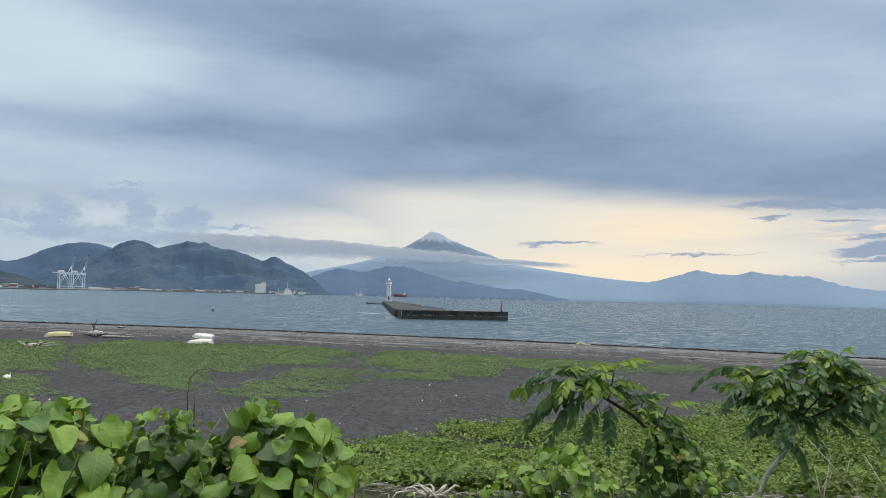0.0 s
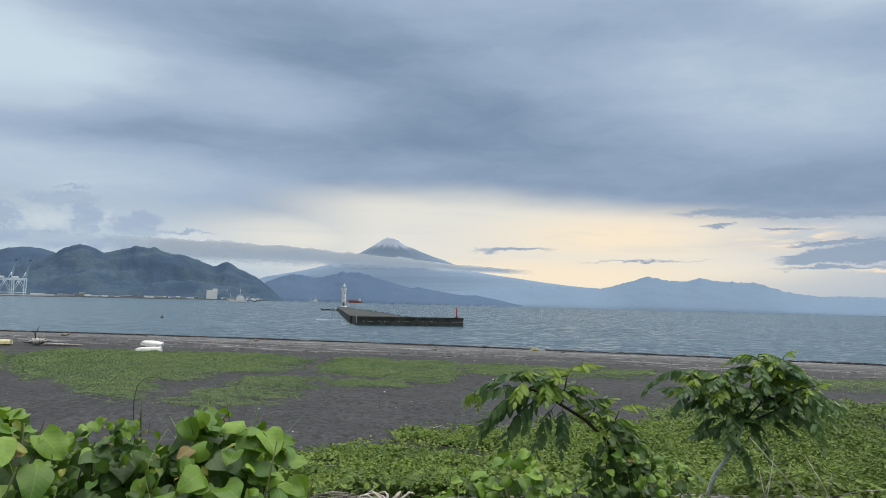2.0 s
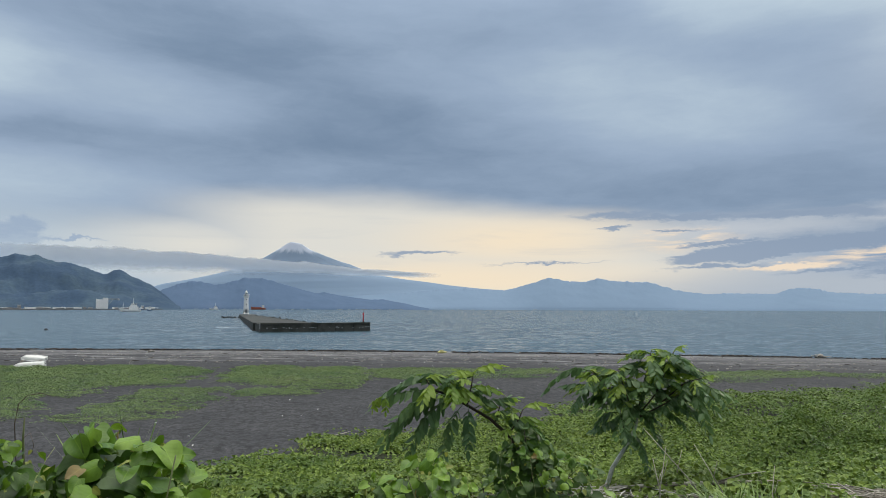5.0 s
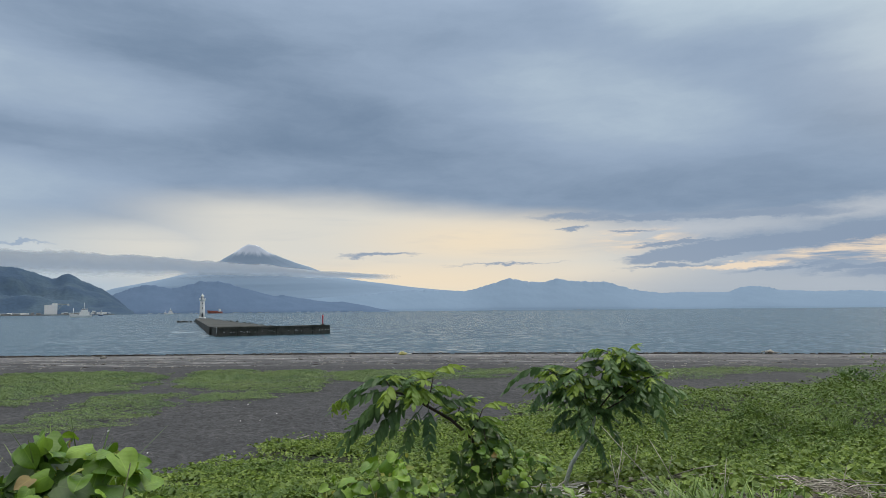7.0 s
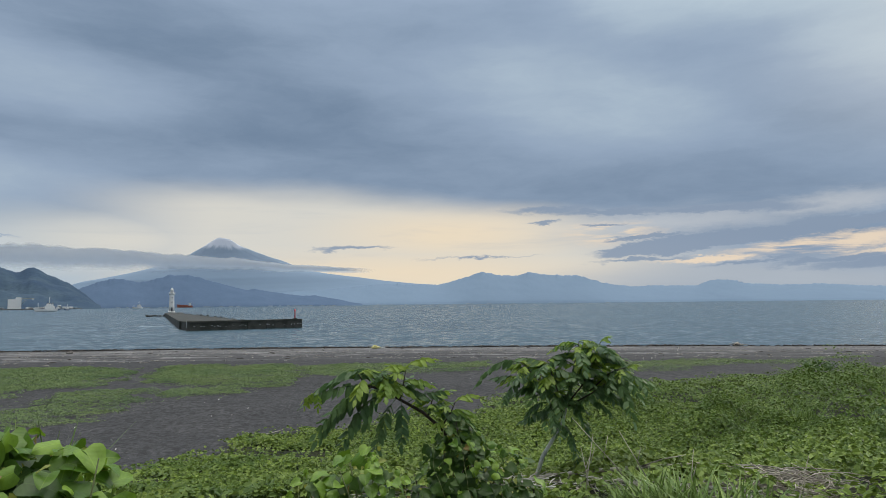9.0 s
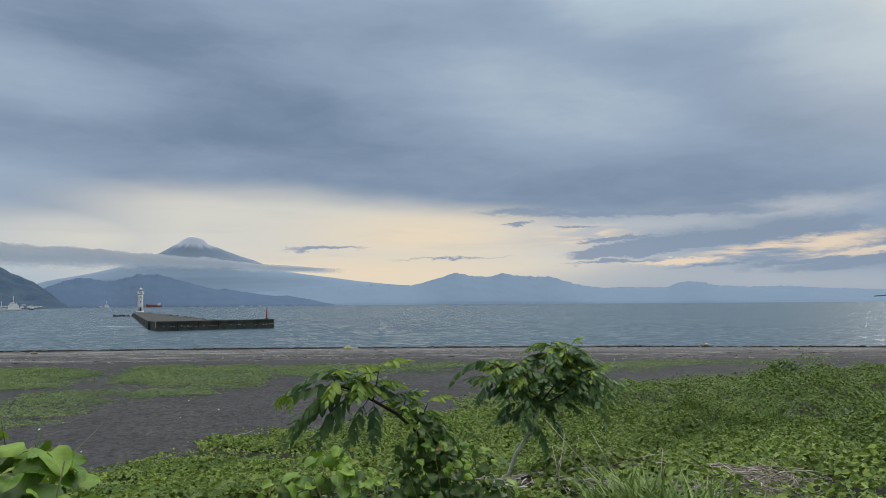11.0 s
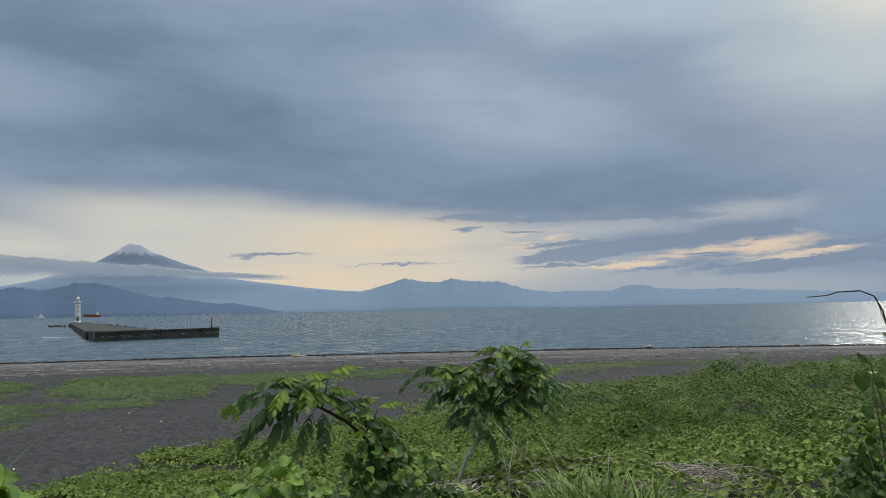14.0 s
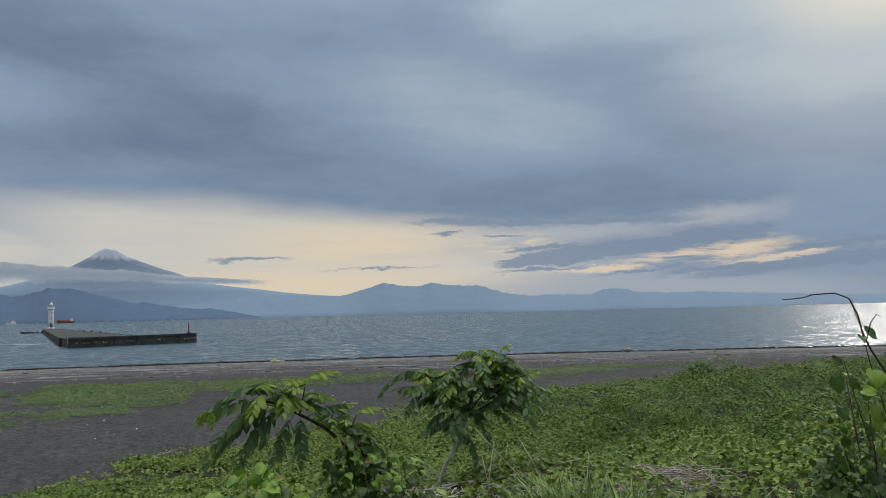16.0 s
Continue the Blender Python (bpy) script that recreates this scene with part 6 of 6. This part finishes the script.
sticks("dry_stalks", spots, 0.36, 0.0042, M_STRAW, "matted heap of dry pale stalks", "dead stalks", 9, 0.02, 0.12)
spots = []
for k in range(170):
    a = rr.uniform(-22, -41)
    spots.append(tuple(map(float, polar(a, 5.62 + rr.gauss(0, 0.14))[:2])))
sticks("bleached_stalks", spots[:90], 0.40, 0.0042, M_BLEACH, "bleached white stalks strewn along the bank", "dead stalks", 19, 0.03, 0.08)
sticks("brown_stalks", spots[90:], 0.34, 0.0042, M_STRAW, "brown dry stalks strewn along the bank", "dead stalks", 29, 0.03, 0.07)
spots = [tuple(map(float, polar(rr.uniform(6, -22), 5.55 + rr.gauss(0, 0.25))[:2])) for k in range(170)]
sticks("twig_litter", spots, 0.26, 0.0035, M_STRAW, "scattered dry twigs on the bank", "twigs", 10, 0.01, 0.04)

long_stick = thing("fallen_branch", (3.15, 5.05, float(ground_z(3.15, 5.05)) + 0.06), "long pale fallen branch on dry stalks", "branch")
part("stem", tube(bmesh.new(), [(-0.65, 0.30, -0.01), (-0.3, 0.15, 0.04), (0.1, -0.02, 0.08), (0.55, -0.22, 0.12)], [0.014, 0.018, 0.016, 0.010], 8), M_WOOD, long_stick)
part("side_twig", tube(bmesh.new(), [(0.1, -0.02, 0.08), (0.25, -0.14, 0.16), (0.42, -0.22, 0.2)], [0.008, 0.006, 0.003], 6), M_WOOD, long_stick)
for k, (a, d, h, lean) in enumerate(((-28.6, 5.2, 0.52, 0.10), (-29.1, 5.3, 0.42, -0.06), (-33.5, 5.0, 0.72, -0.55), (-34.5, 5.1, 0.6, -0.3), (-36.5, 4.9, 0.5, 0.08), (-43.5, 4.6, 0.55, 0.2))):
    x, y, _ = polar(a, d)
    stalk = thing("dead_stalk", (float(x), float(y), float(ground_z(x, y)) - 0.02), "thin dry standing stalk", "dead stalk", "standing dry stalks")
    part("stem", tube(bmesh.new(), [(0, 0, 0), (lean * 0.4, 0, h * 0.5), (lean, 0.02, h)], [0.005, 0.004, 0.002], 5), M_STRAW, stalk)
    part("twig", tube(bmesh.new(), [(lean * 0.6, 0, h * 0.6), (lean * 0.6 + 0.05, 0.02, h * 0.8)], [0.003, 0.0015], 5), M_STRAW, stalk)

root = thing("driftwood_root", (-0.05, 4.98, float(ground_z(-0.05, 4.98)) + 0.02), "bleached white driftwood root with curling arms", "driftwood")
rr = random.Random(61)
for k in range(11):
    a = rr.uniform(0, 6.28)
    l = rr.uniform(0.12, 0.34)
    pts = [(0.05 * math.cos(a), 0.05 * math.sin(a), 0.03)]
    for i in range(1, 6):
        t = i / 5
        pts.append((l * t * math.cos(a + t * 1.2), l * t * math.sin(a + t * 1.2) * 0.7, 0.03 + 0.11 * math.sin(t * 2.6) * rr.uniform(0.5, 1)))
    part("arm", tube(bmesh.new(), pts, [0.013, 0.012, 0.010, 0.008, 0.006, 0.003], 7), M_WOOD, root)

# ---- things on the beach ----
def on_ground(x, y):
    return (x, y, float(ground_z(x, y)))


def dinghy(at, rz, length, beam, depth, mat, label, tip=0.0):
    """A small boat lying keel up, with a rubbing strake and a transom."""
    boat = thing("dinghy", at, label, "boat", "boats drawn up on the beach", rz=rz)
    bm = bmesh.new()
    rows = []
    n = 11
    for i in range(n):
        t = i / (n - 1)
        full = (1 - max(0, (t - 0.45) / 0.55) ** 2.4) * (0.86 + 0.14 * min(1, t * 3))
        high = depth * (0.85 + 0.15 * math.sin(math.pi * t)) * (1 - 0.55 * max(0, (t - 0.8) / 0.2) ** 2)
        b = max(beam / 2 * full, 0.03)
        rows.append([bm.verts.new(((t - 0.5) * length, b * math.cos(a) ** 0.6 * (1 if a < 1.58 else -1) if a <= 1.5708 else -b * abs(math.cos(a)) ** 0.6, max(0, math.sin(a)) ** 0.7 * high)) for a in [math.pi * j / 10 for j in range(11)]])
    for p, q in zip(rows, rows[1:]):
        for j in range(10):
            bm.faces.new((p[j], q[j], q[j + 1], p[j + 1])).smooth = True
    bm.faces.new(rows[0])
    bmesh.ops.recalc_face_normals(bm, faces=bm.faces)
    hull_part = part("hull", bm, mat, boat)
    rail = [((i / 12 - 0.5) * length, beam / 2 * (1 - max(0, (i / 12 - 0.45) / 0.55) ** 2.4) * (0.86 + 0.14 * min(1, i / 4)) + 0.02, 0.04) for i in range(13)]
    for s in (1, -1):
        part("rubbing_strake", tube(bmesh.new(), [(x, y * s, z) for x, y, z in rail], 0.035, 6), mat, boat)
    part("keel", tube(bmesh.new(), [(-length * 0.48, 0, depth * 0.86), (0, 0, depth * 1.0), (length * 0.36, 0, depth * 0.9)], 0.03, 6), mat, hull_part)
    transom = part("transom", box(bmesh.new(), (-length / 2 - 0.01, 0, depth * 0.4), (0.06, beam * 0.78, depth * 0.75), bevel=0.01), mat, boat)
    part("drain_plug", box(bmesh.new(), (-length / 2 - 0.05, 0.2, depth * 0.45), (0.05, 0.12, 0.1)), M_BLACK, transom)
    boat.matrix_basis = boat.matrix_basis @ pose(0, 0, 0, tip, tip * 0.4, 0)
    return boat


dinghy(on_ground(-22.0, 62.4), 192, 2.3, 1.1, 0.42, M_FIBRE, "white upturned dinghy half sunk in the sand", 8)
bx, by, bz = on_ground(-22.4, 64.4)
dinghy((bx, by, bz + 0.42), 186, 1.9, 0.95, 0.4, M_FIBRE, "white upturned dinghy resting on timber baulks", -10)
for x in (-23.1, -21.7):
    p = on_ground(x, 64.4)
    rest = thing("timber_rest", p, "short grey timber under a boat", "timber", "boat rests")
    part("baulk", box(bmesh.new(), (0, 0, 0.2), (0.25, 1.1, 0.44), bevel=0.03), M_WOOD, rest)
dinghy(on_ground(-37.6, 67.3), 197, 2.4, 1.1, 0.5, M_CREAM, "yellowed old skiff lying keel up on sand", 6)
b = on_ground(20.6, 101.5)
raft = thing("kayak", b, "small yellow kayak washed up at the tide line", "kayak", rz=8)
part("hull", lathe(bmesh.new(), [(0.03, -0.75), (0.16, -0.5), (0.2, 0), (0.16, 0.5), (0.03, 0.75)], 14), M_YELLOW, raft).matrix_basis = pose(0, 0, 0.18, 0, 90, 0)
part("seat_box", box(bmesh.new(), (-0.1, 0, 0.40), (0.5, 0.35, 0.22), bevel=0.05), M_YELLOW, raft)
part("sheet", box(bmesh.new(), (1.1, 0.1, 0.09), (0.8, 0.5, 0.16), bevel=0.06), M_FIBRE, raft, "pale crumpled sheet")


def drift_heap(at, label, seed, arms, reach, thick, wood=M_WOOD):
    """A stranded root plate: many crooked arms out of one stump."""
    rr = random.Random(seed)
    heap = thing("driftwood_heap", at, label, "driftwood", "driftwood on the beach")
    part("stump", tube(bmesh.new(), [(-reach * 0.35, 0, thick), (0, 0, thick * 1.6), (reach * 0.35, 0.05, thick)], [thick, thick * 1.5, thick * 0.8], 10), wood, heap)
    for k in range(arms):
        a = rr.uniform(0, math.pi)
        l = reach * rr.uniform(0.4, 1.0)
        x0 = rr.uniform(-0.4, 0.4) * reach
        pts = [(x0, 0, thick)]
        for i in range(1, 5):
            t = i / 4
            pts.append((x0 + l * t * math.cos(a) + rr.uniform(-0.08, 0.08), rr.uniform(-0.3, 0.3) * l, max(0.03, thick + l * 0.6 * t * math.sin(a) * (1 - 0.35 * t))))
        part("limb", tube(bmesh.new(), pts, [thick * 0.5 * (1 - 0.17 * i) for i in range(5)], 6), wood if rr.random() < 0.75 else M_STEM, heap)
    return heap


heap = drift_heap(on_ground(-34.4, 68.2), "tangled grey driftwood root beside a long log", 71, 64, 1.15, 0.24, M_BLEACH)
part("upright_branch", tube(bmesh.new(), [(-0.1, 0, 0.3), (-0.2, 0, 1.0), (0.0, 0, 1.5), (0.15, 0, 1.9)], [0.07, 0.05, 0.035, 0.015], 7), M_STEM, heap)
part("upright_branch", tube(bmesh.new(), [(-0.2, 0, 1.0), (-0.5, 0, 1.35), (-0.6, 0, 1.6)], [0.04, 0.03, 0.012], 7), M_STEM, heap)
part("log", tube(bmesh.new(), [(0.8, -0.2, 0.15), (2.5, -0.3, 0.14), (4.3, -0.1, 0.1)], [0.13, 0.11, 0.06], 8), M_WOOD, heap)
drift_heap(on_ground(-32.2, 54.2), "low bleached driftwood branch on green creeper", 72, 12, 1.7, 0.12, M_BLEACH)
drift_heap(on_ground(-50.5, 108.0), "dark forked driftwood at the tide line", 73, 8, 1.6, 0.12)
drift_heap(on_ground(72.0, 85.0), "dark stranded log at the tide line", 74, 7, 1.4, 0.22)
drift_heap(on_ground(-21.5, 106.5), "dark forked driftwood at the tide line", 75, 6, 1.2, 0.1)
p = on_ground(1.5, 25.8)
bleached = thing("bleached_stick", p, "single bleached stick on dark sand", "stick", rz=20)
part("stem", tube(bmesh.new(), [(-0.35, 0, 0.03), (0, 0.02, 0.05), (0.35, 0, 0.12)], [0.018, 0.02, 0.012], 7), M_WOOD, bleached)


def wrack():
    """Debris along the tide lines: sticks, weed and foam scraps."""
    rr = random.Random(81)
    pale, dark = [], []
    for k in range(2100):
        x = rr.uniform(-105, 125)
        u = rr.choice((66, 72, 78, 86, 93, 99, 104)) + rr.gauss(0, 1.6) + 2.0 * math.sin(x * 0.13)
        y = float(shore_y(x)) - (111 - u) / 0.955
        (pale if rr.random() < 0.8 else dark).append((x, y))
    sticks("pale_debris", pale, 0.6, 0.022, M_WOOD, "bleached sticks strewn along the tide lines", "debris", 12)
    sticks("dark_debris", dark, 0.7, 0.03, M_STEM, "dark sticks and weed along the tide lines", "debris", 13)
    rim = []
    for k in range(1900):
        x = rr.uniform(-110, 130)
        if math.sin(x * 0.37 + 2.1 * math.sin(x * 0.11)) < rr.uniform(-1.7, -0.1):
            continue
        u = 109.6 + rr.gauss(0, 0.5) + 0.6 * math.sin(x * 0.21)
        rim.append((x, float(shore_y(x)) - (111 - u) / 0.955))
    sticks("weed_line", rim, 1.1, 0.075, M_STEM, "dark line of weed and driftwood at the water", "debris", 14, 0.05, 0.06, 0.25)
    x = np.array([rr.uniform(-60, 60) for k in range(420)])
    y = np.array([float(shore_y(v)) - rr.uniform(14, 92) / 0.955 for v in x])
    scraps = strew("pale_scraps", x, y, np.array([rr.uniform(0.04, 0.14) for k in x]), 0.02, M_FIBRE, 15, 0.8)
    tagged(scraps, "small white scraps scattered over the sand", "litter", kind="stuff")


wrack()

bag = thing("white_sack", on_ground(-21.6, 34.4), "crumpled white sack on green creeper", "sack", rz=30)
bm = bmesh.new()
made = bmesh.ops.create_icosphere(bm, subdivisions=3, radius=0.2)["verts"]
for v in made:
    v.co *= 1 + 0.35 * noise.noise(v.co * 6)
    v.co.z = max(-0.05, v.co.z * 0.7 + 0.12)
part("cloth", smooth(bm), M_FIBRE, bag)
part("knot", tube(bmesh.new(), [(0.05, 0, 0.17), (0.09, 0.02, 0.27), (0.13, 0.04, 0.29)], [0.05, 0.02, 0.03], 7), M_FIBRE, bag)
